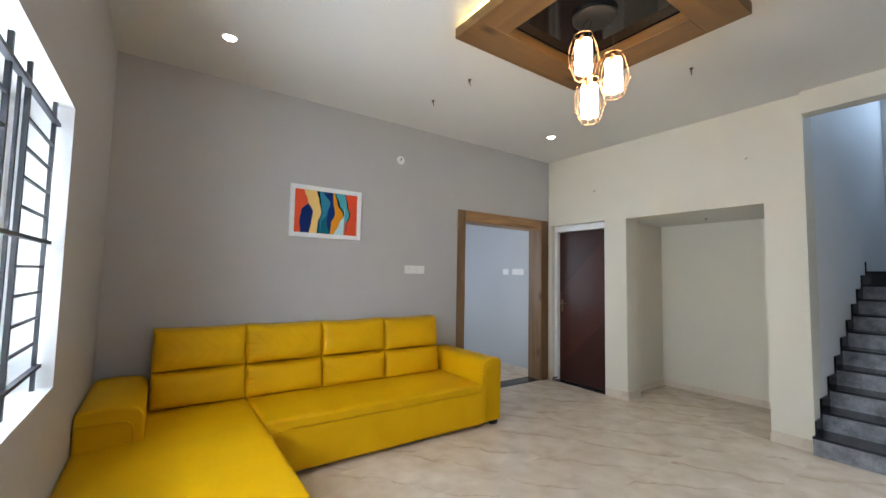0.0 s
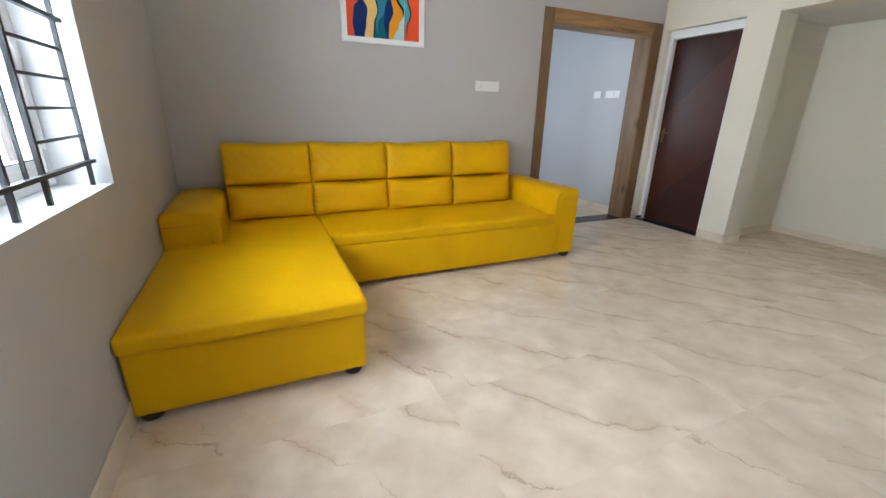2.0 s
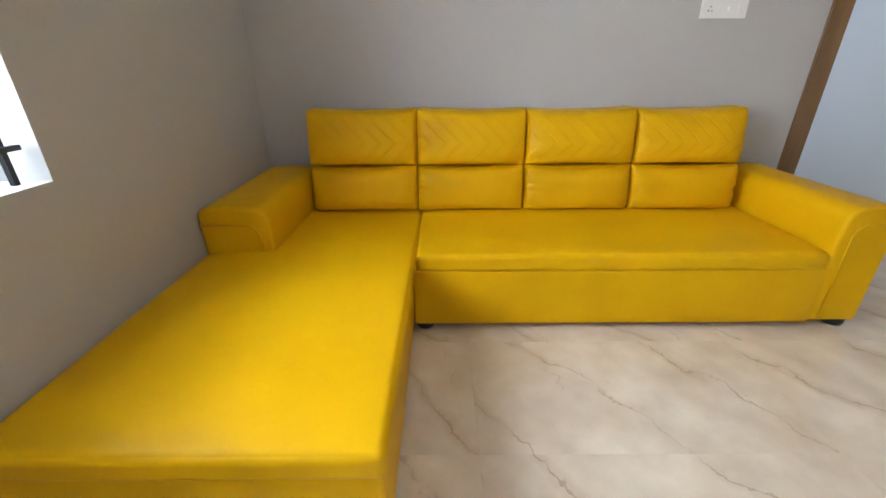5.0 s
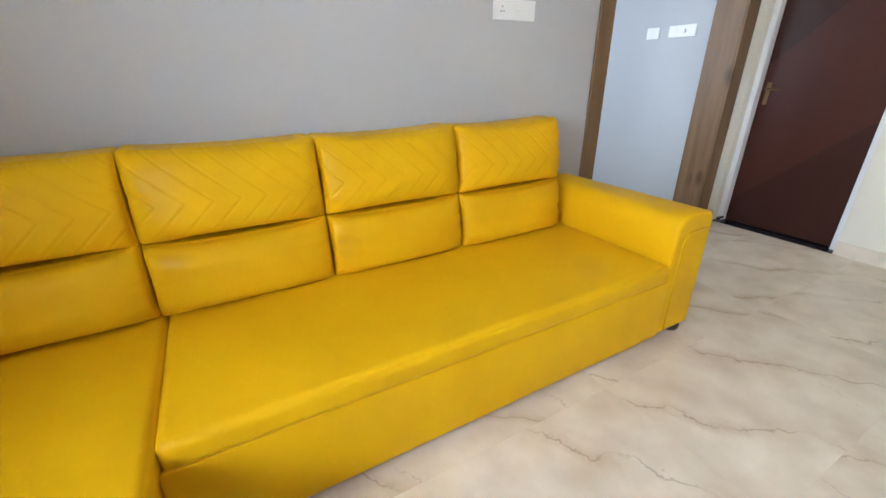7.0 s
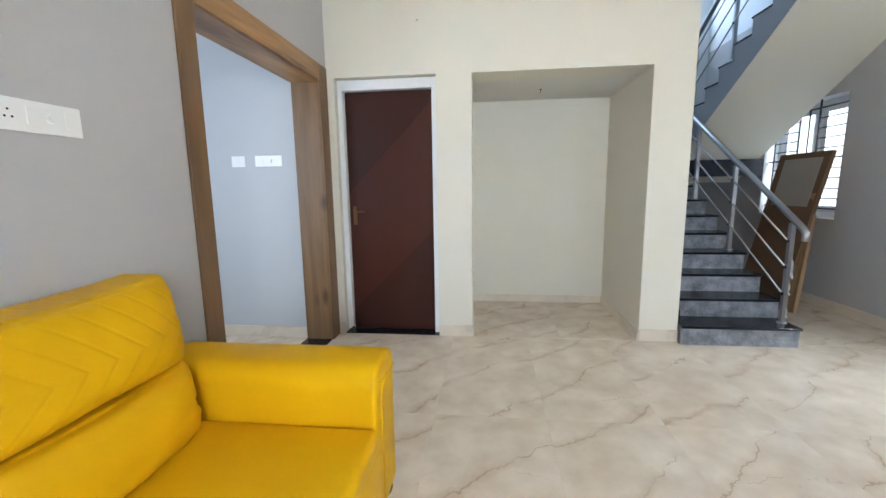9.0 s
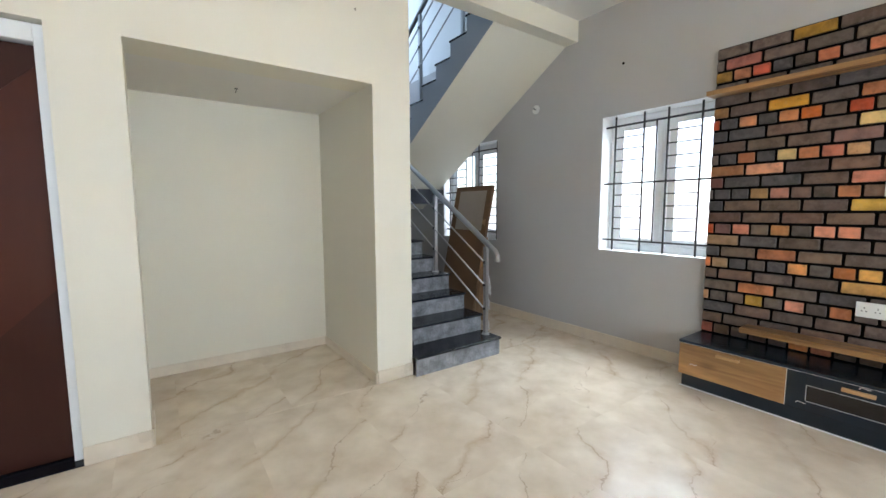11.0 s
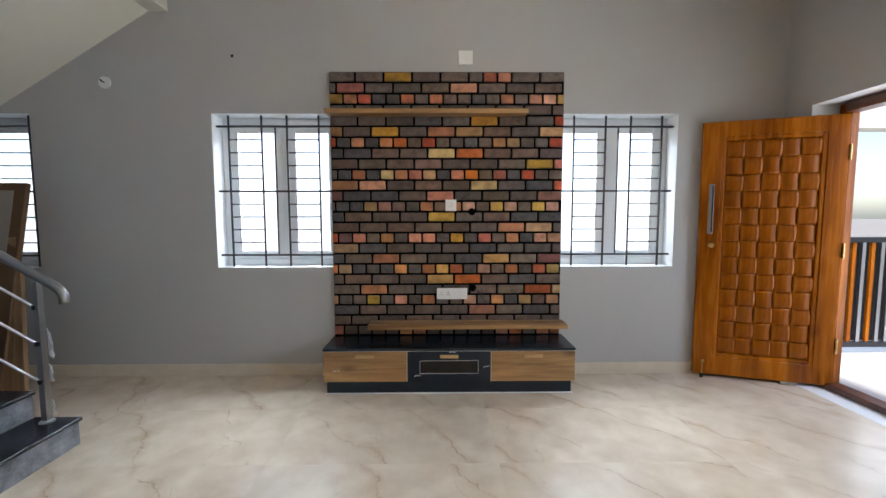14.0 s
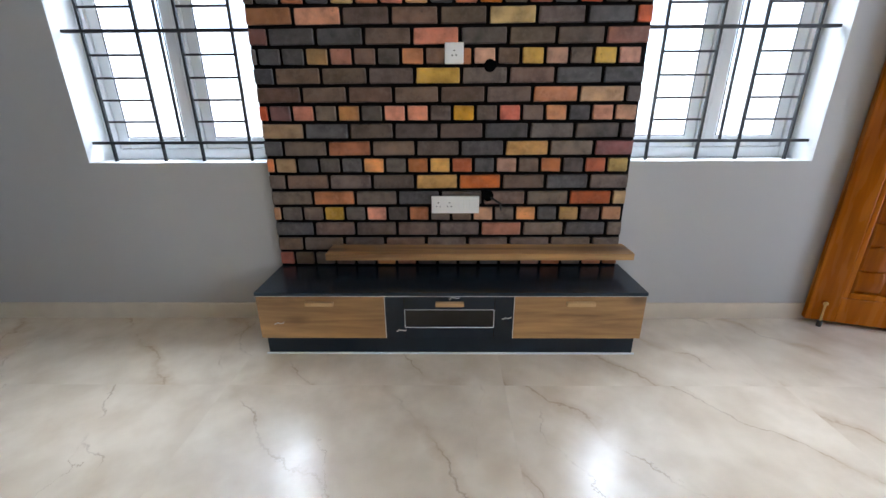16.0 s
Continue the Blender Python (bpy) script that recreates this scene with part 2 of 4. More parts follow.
def glass(name):
    mat, nt, links, b = nodes_of(name)
    b.inputs["Base Color"].default_value = (0.96, 0.98, 0.98, 1)
    b.inputs["Roughness"].default_value = 0.0
    b.inputs["IOR"].default_value = 1.45
    b.inputs["Transmission Weight"].default_value = 1.0
    return mat


GREY = plain("grey_wall_paint", (0.455, 0.448, 0.448), 0.62, var=0.05, big=0.9, fine=220, bump=0.08)
CREAM = plain("cream_wall_paint", (0.70, 0.665, 0.565), 0.6, var=0.04, big=0.8, fine=220, bump=0.08)
WHITE = plain("white_wall_paint", (0.76, 0.775, 0.78), 0.6, var=0.03, big=0.8, fine=220, bump=0.06)
CEIL = plain("ceiling_paint", (0.69, 0.675, 0.64), 0.7, var=0.03, big=0.7, fine=180, bump=0.05)
PASSAGE = plain("pale_blue_grey_paint", (0.46, 0.48, 0.495), 0.6, var=0.05, big=0.9, fine=220, bump=0.06)
STRING = plain("blue_grey_paint", (0.30, 0.325, 0.36), 0.6, var=0.06)
UPVC = plain("white_upvc", (0.80, 0.82, 0.84), 0.30, var=0.02, bump=0.0)
IRON = plain("black_painted_iron", (0.012, 0.013, 0.017), 0.42, var=0.25, fine=90, bump=0.15)
SKIRT = plain("skirting_marble", (0.66, 0.58, 0.47), 0.3, var=0.12, big=3.0, fine=14, bump=0.0)
TILE = marble("floor_marble")
GRANITE = plain("black_granite", (0.009, 0.011, 0.017), 0.2, var=0.2, big=30, fine=300, bump=0.0, spec=0.35)
RISER = plain("grey_granite", (0.20, 0.21, 0.235), 0.34, var=0.7, big=11, fine=60, bump=0.03)
STEEL = plain("brushed_steel", (0.46, 0.46, 0.47), 0.32, 1.0, var=0.06, fine=150, bump=0.05)
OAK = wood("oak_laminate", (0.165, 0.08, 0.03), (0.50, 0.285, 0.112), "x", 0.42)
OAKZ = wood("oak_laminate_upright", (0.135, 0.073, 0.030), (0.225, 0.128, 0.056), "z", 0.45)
TEAK = wood("varnished_teak", (0.155, 0.030, 0.001), (0.53, 0.160, 0.002), "z", 0.27, 0.55, True, coat=0.0, spec=0.22)
TEAKDARK = wood("dark_teak_frame", (0.06, 0.018, 0.008), (0.13, 0.042, 0.016), "z", 0.32, 0.8, False, coat=0.3)
CEILWOOD = wood("ceiling_frame_wood", (0.135, 0.066, 0.020), (0.225, 0.120, 0.040), "x", 0.4, 1.0)
CEILWOODY = wood("ceiling_frame_wood_across", (0.135, 0.066, 0.020), (0.225, 0.120, 0.040), "y", 0.4, 1.0)
MAHOG = plain("brown_pvc_door", (0.061, 0.0170, 0.0105), 0.34, var=0.12, big=2, fine=40, bump=0.01, spec=0.3, stretch=(1, 1, 0.12))
MAHOGDARK = plain("dark_brown_pvc_inlay", (0.040, 0.0125, 0.0085), 0.34, var=0.12, big=2, fine=40, bump=0.01, spec=0.3, stretch=(1, 1, 0.12))
NAVY = plain("blue_black_laminate", (0.010, 0.018, 0.029), 0.215, var=0.25, big=4, fine=200, bump=0.02)
MORTAR = plain("black_mortar_board", (0.006, 0.005, 0.005), 0.8, var=0.4, fine=120, bump=0.5, spec=0.06)
YELLOW = leather("yellow_leatherette", False)
QUILT = leather("quilted_yellow_leatherette", True)
RUBBER = plain("black_plastic", (0.012, 0.012, 0.012), 0.4)
PLASTIC = plain("white_plastic", (0.80, 0.80, 0.78), 0.30, var=0.02, bump=0.0)
DARKHOLE = plain("dark_hole", (0.003, 0.003, 0.003), 0.95, spec=0.02)
BRASS = plain("brass", (0.62, 0.42, 0.16), 0.25, 1.0, var=0.08)
BRONZE = plain("aged_bronze", (0.26, 0.16, 0.08), 0.35, 1.0, var=0.12)
GOLD = plain("rose_gold_wire", (0.80, 0.50, 0.30), 0.25, 1.0, var=0.05)
BULB = glow("lamp_glow", (1.0, 0.78, 0.50), 7.0)
SPOT = glow("downlight_glow", (1.0, 0.93, 0.82), 30.0)
STRIP = glow("led_strip", (1.0, 0.74, 0.16), 20.0)
DARKGLASS = plain("dark_glass", (0.012, 0.010, 0.010), 0.05, var=0.1, bump=0.0)
PANE = glass("window_glass")
CARD = plain("brown_cardboard", (0.135, 0.072, 0.032), 0.7, var=0.15, big=5, stretch=(1, 1, 0.4))
PALE = plain("grey_packing_sheet", (0.34, 0.29, 0.24), 0.5, var=0.15)
TAB = wood("pale_handle_wood", (0.46, 0.27, 0.12), (0.62, 0.40, 0.20), "x", 0.5, 1.0, False)
PLY = wood("raw_timber", (0.22, 0.12, 0.055), (0.40, 0.25, 0.13), "z", 0.6)
FILM = plain("clear_film", (0.72, 0.74, 0.76), 0.3, var=0.2)
EARTH = plain("pale_yard", (0.27, 0.25, 0.22), 0.9, var=0.25, big=0.6, fine=9, bump=0.5, dist=0.03)
LEAF = plain("leaves", (0.07, 0.11, 0.035), 0.6, var=0.35, big=3)
PORCH = plain("porch_tile", (0.55, 0.53, 0.50), 0.4, var=0.06)
# ---- mesh helpers ----
def add_box(bm, x0, y0, z0, x1, y1, z1, mat=0):
    g = bmesh.ops.create_cube(bm, size=1.0)
    s = Vector((abs(x1 - x0), abs(y1 - y0), abs(z1 - z0)))
    c = Vector(((x0 + x1) / 2, (y0 + y1) / 2, (z0 + z1) / 2))
    for v in g["verts"]:
        v.co = Vector([v.co[i] * s[i] + c[i] for i in range(3)])
    for f in {f for v in g["verts"] for f in v.link_faces}:
        f.material_index = mat
    return g["verts"]


def box(x0, y0, z0, x1, y1, z1, bevel=0.0, seg=2):
    bm = bmesh.new()
    add_box(bm, x0, y0, z0, x1, y1, z1)
    if bevel:
        bmesh.ops.bevel(bm, geom=bm.edges[:], offset=bevel, segments=seg, affect="EDGES", profile=0.5)
    return bm


def tube(bm, a, b, r, seg=12, caps=True):
    a, b = Vector(a), Vector(b)
    d = b - a
    m = Matrix.Translation((a + b) / 2) @ d.to_track_quat("Z", "Y").to_matrix().to_4x4()
    bmesh.ops.create_cone(bm, cap_ends=caps, segments=seg, radius1=r, radius2=r, depth=d.length, matrix=m)


def sweep(bm, pts, r, seg=10):
    """A round bar along points, with closed ends."""
    pts = [Vector(p) for p in pts]
    rings = []
    for i, p in enumerate(pts):
        d = (pts[min(i + 1, len(pts) - 1)] - pts[max(i - 1, 0)]).normalized()
        q = d.to_track_quat("Z", "Y")
        rings.append([bm.verts.new(p + q @ Vector((r * math.cos(k * math.tau / seg), r * math.sin(k * math.tau / seg), 0))) for k in range(seg)])
    for a, b in zip(rings, rings[1:]):
        for k in range(seg):
            bm.faces.new((a[k], a[(k + 1) % seg], b[(k + 1) % seg], b[k]))
    bm.faces.new(rings[0][::-1])
    bm.faces.new(rings[-1])


def lathe(bm, profile, seg=20, origin=(0, 0, 0)):
    """A turned shape round z from (radius, height) pairs."""
    o = Vector(origin)
    rings = [[bm.verts.new(o + Vector((max(r, 1e-4) * math.cos(k * math.tau / seg), max(r, 1e-4) * math.sin(k * math.tau / seg), z))) for k in range(seg)] for r, z in profile]
    for a, b in zip(rings, rings[1:]):
        for k in range(seg):
            bm.faces.new((a[k], a[(k + 1) % seg], b[(k + 1) % seg], b[k]))
    bm.faces.new(rings[0][::-1])
    bm.faces.new(rings[-1])


def soft_box(size, r, puff=(0, 0, 0), cells=10, lean=0.0):
    """A cushion round its centre: rounded edges, faces that swell along each axis, leaning back by height."""
    h = Vector(size) / 2

    def line(a):
        inner = [-a + r + (2 * a - 2 * r) * i / cells for i in range(cells + 1)]
        edge = [-a, -a + r * 0.12, -a + r * 0.35, -a + r * 0.65]
        return edge + inner + [-e for e in edge[::-1]]

    bm = bmesh.new()
    axes = [line(h[i]) for i in range(3)]
    for ax in range(3):
        u, w = [i for i in range(3) if i != ax]
        for sgn in (-1, 1):
            grid = []
            for a in axes[u]:
                row = []
                for b in axes[w]:
                    p = Vector((0, 0, 0))
                    p[ax], p[u], p[w] = sgn * h[ax], a, b
                    row.append(bm.verts.new(p))
                grid.append(row)
            for i in range(len(grid) - 1):
                for j in range(len(grid[0]) - 1):
                    q = [grid[i][j], grid[i + 1][j], grid[i + 1][j + 1], grid[i][j + 1]]
                    if (sgn > 0) == (ax == 1):
                        q = q[::-1]
                    bm.faces.new(q)
    bmesh.ops.remove_doubles(bm, verts=bm.verts[:], dist=1e-5)
    for v in bm.verts:
        n = [v.co[i] / h[i] for i in range(3)]
        core = Vector([max(-h[i] + r, min(h[i] - r, v.co[i])) for i in range(3)])
        d = v.co - core
        if d.length > 1e-6:
            v.co = core + d.normalized() * r
        for i in range(3):
            o = [k for k in range(3) if k != i]
            v.co[i] += puff[i] * n[i] * (max(0.0, 1 - n[o[0]] ** 4) * max(0.0, 1 - n[o[1]] ** 4)) ** 0.8
        v.co.y += lean * (v.co.z + h.z)
    for f in bm.faces:
        f.smooth = True
    return bm


def finish(bm, name, mats, smooth=False):
    bmesh.ops.recalc_face_normals(bm, faces=bm.faces[:])
    me = bpy.data.meshes.new(name)
    if smooth:
        for f in bm.faces:
            f.smooth = True
    bm.to_mesh(me)
    bm.free()
    for m in mats if isinstance(mats, (list, tuple)) else [mats]:
        me.materials.append(m)
    return me


def thing(name, bm, mats, label, category, group="", kind="", smooth=False, at=None):
    ob = tagged(new(name, finish(bm, name, mats, smooth)), label, category, group, kind)
    if at is not None:
        ob.matrix_world = at
    return ob


def holder(name, at, label, category, group="", kind=""):
    ob = tagged(new(name), label, category, group, kind)
    ob.empty_display_size = 0.05
    ob.matrix_world = at if isinstance(at, Matrix) else Matrix.Translation(at)
    return ob


def part(name, bm, material, parent, label="", smooth=False, at=None):
    ob = new(name, bm if isinstance(bm, bpy.types.Mesh) else finish(bm, name, material, smooth))
    ob.parent = parent
    if at is not None:
        ob.matrix_local = at
    return tagged(ob, label)


def structure(name, bm, mats, label):
    return thing(name, bm, mats, label, name.split("_")[0], kind="structure")


def wall(axis, at, thick, u0, u1, z0, z1, holes=()):
    """A wall along axis whose inner faces lie at `at`; holes as (u0, u1, z0, z1). Slot 0: the two broad faces towards the room; 1: reveals and ends."""
    us = sorted({u0, u1, *[h for o in holes for h in o[:2]]})
    zs = sorted({z0, z1, *[h for o in holes for h in o[2:]]})
    solid = {}
    for i in range(len(us) - 1):
        for j in range(len(zs) - 1):
            cu, cz = (us[i] + us[i + 1]) / 2, (zs[j] + zs[j + 1]) / 2
            solid[i, j] = not any(o[0] < cu < o[1] and o[2] < cz < o[3] for o in holes)
    bm = bmesh.new()

    def P(u, d, z):
        return (u, at + d, z) if axis == "x" else (at + d, u, z)

    def face(pts, slot):
        f = bm.faces.new([bm.verts.new(p) for p in pts])
        f.material_index = slot

    for (i, j), s in solid.items():
        if not s:
            continue
        a, b, c, d = us[i], us[i + 1], zs[j], zs[j + 1]
        face([P(a, 0, c), P(b, 0, c), P(b, 0, d), P(a, 0, d)], 0)
        face([P(a, thick, c), P(a, thick, d), P(b, thick, d), P(b, thick, c)], 2)
        if not solid.get((i - 1, j)):
            face([P(a, 0, c), P(a, 0, d), P(a, thick, d), P(a, thick, c)], 1)
        if not solid.get((i + 1, j)):
            face([P(b, 0, c), P(b, thick, c), P(b, thick, d), P(b, 0, d)], 1)
        if not solid.get((i, j - 1)):
            face([P(a, 0, c), P(a, thick, c), P(b, thick, c), P(b, 0, c)], 1)
        if not solid.get((i, j + 1)):
            face([P(a, 0, d), P(b, 0, d), P(b, thick, d), P(a, thick, d)], 1)
    bmesh.ops.remove_doubles(bm, verts=bm.verts[:], dist=1e-5)
    return bm


# ---- the plan ----
XW, XE, YN, YS, H = -0.165, 4.64, 3.90, -0.70, 3.015   # inner faces of the living room, and its ceiling
WT = 0.23
WIN_Z = (0.878, 2.072)
WIN_SE, WIN_SW, WIN_ST = (3.323, 4.293), (0.672, 1.642), (5.68, 6.78)
WIN_W = (1.395, 2.465)
DOORWAY = (-0.47, 0.66, 0.0, 2.078)
STAIR_E, WELL_TOP = 8.30, 5.4

structure("wall_south", wall("x", YS, -WT, XW - WT, STAIR_E + 0.2, -0.1, 3.2, [(*w, *WIN_Z) for w in (WIN_SE, WIN_SW, WIN_ST)]), [GREY, WHITE, WHITE], "grey painted wall with three white-edged window openings")
structure("wall_south_upper", wall("x", YS, -WT, XE - 0.1, STAIR_E + 0.2, 3.2, WELL_TOP), [WHITE, WHITE, WHITE], "white painted wall above the stairs")
structure("wall_west", wall("y", XW, -WT, YS, YN, -0.1, H + 0.16, [(*WIN_W, 0.89, 2.09), DOORWAY]), [GREY, WHITE, WHITE], "grey painted wall with the entrance and one barred window")
structure("wall_north", wall("x", YN, 0.2, XW - WT, XE, -0.1, H + 0.16, [(3.13, 4.49, -0.1, 2.06)]), [GREY, WHITE, WHITE], "grey painted wall behind the sofa with a wide passage opening")
structure("wall_east", wall("y", XE, 0.26, 1.127, YN + 0.2, -0.1, H + 0.16, [(1.418, 2.745, -0.1, 2.10), (3.022, 3.838, -0.1, 2.105)]), [CREAM, CREAM, WHITE], "cream painted wall with an alcove and a recessed door")


def slab(name, x0, y0, z0, x1, y1, z1, mat, label):
    return structure(name, box(x0, y0, z0, x1, y1, z1), mat, label)


# alcove behind the east wall
slab("wall_alcove_back", 5.73, 1.13, -0.1, 5.85, 3.0, 2.25, CREAM, "cream painted back of the alcove")
slab("wall_alcove_north", 4.90, 2.885, -0.1, 5.73, 3.0, 2.25, CREAM, "cream painted side of the alcove")
slab("wall_alcove_south", 4.90, 1.30, -0.1, 5.73, 1.418, 2.25, CREAM, "cream painted side of the alcove")
slab("ceiling_alcove", 4.90, 1.418, 2.10, 5.73, 2.885, 2.2, CEIL, "white painted ceiling of the alcove")
# closing behind the recessed door
slab("wall_behind_door", 4.96, 3.0, -0.1, 5.0, 3.95, 2.25, CREAM, "plain closing wall behind the brown door")
# stairwell
structure("wall_stairs_north", wall("x", 1.127, 0.17, 4.90, STAIR_E, -0.1, WELL_TOP), [WHITE, WHITE, WHITE], "white painted wall beside the stairs")
structure("wall_stairs_north_pier", wall("x", 1.127, 0.17, XE - 0.1, 4.90, H + 0.16, WELL_TOP), [WHITE, WHITE, WHITE], "white painted wall above the pier")
structure("wall_stairs_east", wall("y", STAIR_E, 0.2, YS, 1.3, -0.1, WELL_TOP, [(-0.5, 0.9, 3.5, 4.9)]), [WHITE, WHITE, WHITE], "white painted end wall of the stairwell with a high opening")
structure("wall_stairs_west", wall("y", XE - 0.1, -0.2, YS, 1.3, H + 0.16, WELL_TOP), [WHITE, WHITE, WHITE], "white painted wall above the living room ceiling")
slab("ceiling_stairwell", XE - 0.3, YS - WT, WELL_TOP, STAIR_E + 0.2, 1.3, WELL_TOP + 0.15, CEIL, "white painted ceiling of the stairwell")
slab("ceiling", XW - WT, YS - WT, H, XE, YN + 0.2, H + 0.16, CEIL, "white painted living room ceiling")
slab("beam", 4.585, YS, 2.825, 4.728, 1.127, H + 0.159, CREAM, "cream painted beam over the foot of the stairs")
# passage behind the sofa wall
slab("wall_passage_east", 4.505, YN + 0.2, -0.1, 4.64, 6.6, 2.9, PASSAGE, "pale blue-grey passage wall with switches")
slab("wall_passage_west", 2.45, YN + 0.2, -0.1, 2.6, 6.6, 2.9, WHITE, "white painted passage wall")
slab("wall_passage_north", 2.6, 6.5, -0.1, 4.505, 6.6, 2.9, WHITE, "white painted passage end wall")
slab("ceiling_passage", 2.45, YN + 0.2, 2.9, 4.64, 6.6, 3.0, CEIL, "white painted passage ceiling")

# ---- floor: polished marble tiles with hairline joints ----
floor = structure("floor", box(XW - WT, YS - WT, -0.30, STAIR_E + 0.2, 6.6, -0.012), SKIRT, "cream marble tile floor with brown veins")
TX, TY = 1.2, 0.6
made_tiles = {}


def tile(x0, y0, x1, y1):
    key = (round(x1 - x0, 3), round(y1 - y0, 3))
    if key not in made_tiles:
        bm = box(0, 0, -0.012, key[0] - 0.0003, key[1] - 0.0003, 0.0)
        made_tiles[key] = finish(bm, "tile", TILE)
    part("tile", made_tiles[key], TILE, floor, at=Matrix.Translation((x0, y0, 0)))


def tiles(x0, y0, x1, y1):
    y = y0
    while y < y1 - 0.01:
        x = x0
        while x < x1 - 0.01:
            tile(x, y, min(x + TX, x1), min(y + TY, y1))
            x += TX
        y += TY


tiles(XW, YS, XE, YN)
tiles(XE, YS, STAIR_E, 0.25)
tiles(XE, 1.418, 5.73, 2.885)
tiles(2.6, 4.12, 4.505, 6.5)
slab("threshold_passage", 3.13, YN, -0.012, 4.49, 4.12, 0.004, GRANITE, "black granite threshold of the passage")
slab("threshold_door", XE, 3.022, -0.012, 4.96, 3.838, 0.004, GRANITE, "black granite threshold under the brown door")


def skirting(x0, y0, x1, y1, h=0.095):
    structure("baseboard", box(x0, y0, 0, x1, y1, h, 0.002, 1), SKIRT, "cream marble skirting along the wall")


S = 0.012
skirting(XW, YN - S, 3.03, YN)
skirting(XW, DOORWAY[1] + 0.002, XW + S, YN - S)
skirting(XW, YS, XW + S, DOORWAY[0] - 0.002)
skirting(XW + S, YS, STAIR_E, YS + S)
skirting(XE - S, 2.745, XE, 3.022)
skirting(XE, 2.745 - S, 4.90, 2.745)
skirting(XE - S, 1.127, XE, 1.418)
skirting(XE, 1.418, 5.73, 1.418 + S, 0.075)
skirting(5.73 - S, 1.418 + S, 5.73, 2.885, 0.075)
skirting(4.90, 2.885 - S, 5.73 - S, 2.885, 0.075)
skirting(XE - S, 3.838, XE, YN - S)
skirting(4.505 - S, 4.12, 4.505, 6.5)

# ---- windows: white frame with two casements, black iron grille ----
def window(name, width, z0, z1, m, label, us, mid, mull, flip=False, n=0.006, back=0.0):
    """Local: u to the right along x, inner wall face at y = 0, outside at -y. The frame sits near the outer face."""
    w = holder(name, m, label, "window", kind="structure")
    y0, y1 = -0.21 - back, -0.15 - back
    mull = width - mull if flip else mull
    def bar(nm, a, b, c, d, ya, yb, mat, parent=w, bev=0.004):
        return part(nm, box(a, ya, c, b, yb, d, bev, 1), mat, parent)
    e = 0.002
    part("window_frame", box(e, y0, z0 + e, 0.055, y1, z1 - e, 0.004, 1), UPVC, w)
    bar("window_frame", width - 0.055, width - e, z0 + e, z1 - e, y0, y1, UPVC)
    bar("window_frame", 0.055, width - 0.055, z0 + e, z0 + 0.055, y0, y1, UPVC)
    bar("window_frame", 0.055, width - 0.055, z1 - 0.055, z1 - e, y0, y1, UPVC)
    bar("mullion", mull - 0.023, mull + 0.023, z0 + 0.055, z1 - 0.055, y0, y1, UPVC)
    for a, b in ((0.055, mull - 0.023), (mull + 0.023, width - 0.055)):
        c, d = z0 + 0.055, z1 - 0.055
        k = 0.058
        sash = part("sash", box(a + 0.002, y0 + 0.012, c + 0.002, a + k, y1 - 0.008, d - 0.002, 0.004, 1), UPVC, w)
        bar("stile", b - k, b - 0.002, c + 0.002, d - 0.002, y0 + 0.012, y1 - 0.008, UPVC, sash)
        bar("rail", a + k, b - k, c + 0.002, c + k, y0 + 0.012, y1 - 0.008, UPVC, sash)
        bar("rail", a + k, b - k, d - k, d - 0.002, y0 + 0.012, y1 - 0.008, UPVC, sash)
        g = part("pane", box(a + k - 0.004, y0 + 0.024, c + k - 0.004, b - k + 0.004, y0 + 0.028, d - k + 0.004), PANE, sash)
        g.visible_shadow = False
        for p0, p1, q0, q1 in ((a + k - 0.001, a + k + 0.004, c + k, d - k), (b - k - 0.004, b - k + 0.001, c + k, d - k)):
            part("gasket", box(p0, y1 - 0.0085, q0, p1, y1 - 0.006, q1), RUBBER, sash)
        for q0, q1 in ((c + k - 0.001, c + k + 0.003), (d - k - 0.003, d - k + 0.001)):
            part("gasket", box(a + k + 0.004, y1 - 0.0085, q0, b - k - 0.004, y1 - 0.006, q1), RUBBER, sash)
    # grille
    gy = -0.055
    if flip:
        us, mid = tuple(sorted(width - u for u in us)), width - mid
    tz, mz, bz = z1 - 0.088, (z0 + z1) / 2 + 0.005, z0 + 0.095
    for u in us:
        part("upright_bar", box(u - n, gy - n, z0 + 0.002, u + n, gy + n, z1 - 0.002), IRON, w)
    part("upright_bar", box(mid - 0.005, gy - 0.005, bz, mid + 0.005, gy + 0.005, tz), IRON, w)
    for z in (tz, mz, bz):
        part("cross_bar", box(0.01, gy - 0.004, z - 0.007, width - 0.01, gy + 0.016, z + 0.007), IRON, w)
    for a, b in ((us[0], us[1]), (us[2], us[3])):
        for lo, hi in ((bz, mz), (mz, tz)):
            for i in range(1, 5):
                z = lo + (hi - lo) * i / 5
                part("rung", box(a, gy - 0.004, z - 0.0048, b, gy + 0.0048, z + 0.0048), IRON, w)
    return w
LBL = "white framed casement window behind a black iron grille"
window("window_1", 0.97, *WIN_Z, Matrix.Translation((3.323, YS, 0)), LBL, (0.100, 0.358, 0.557, 0.807), 0.464, 0.500, True)
window("window_2", 0.97, *WIN_Z, Matrix.Translation((0.672, YS, 0)), LBL, (0.098, 0.346, 0.546, 0.798), 0.444, 0.485)
window("window_3", 1.1, *WIN_Z, Matrix.Translation((5.68, YS, 0)), LBL, (0.06, 0.40, 0.66, 1.02), 0.53, 0.52)
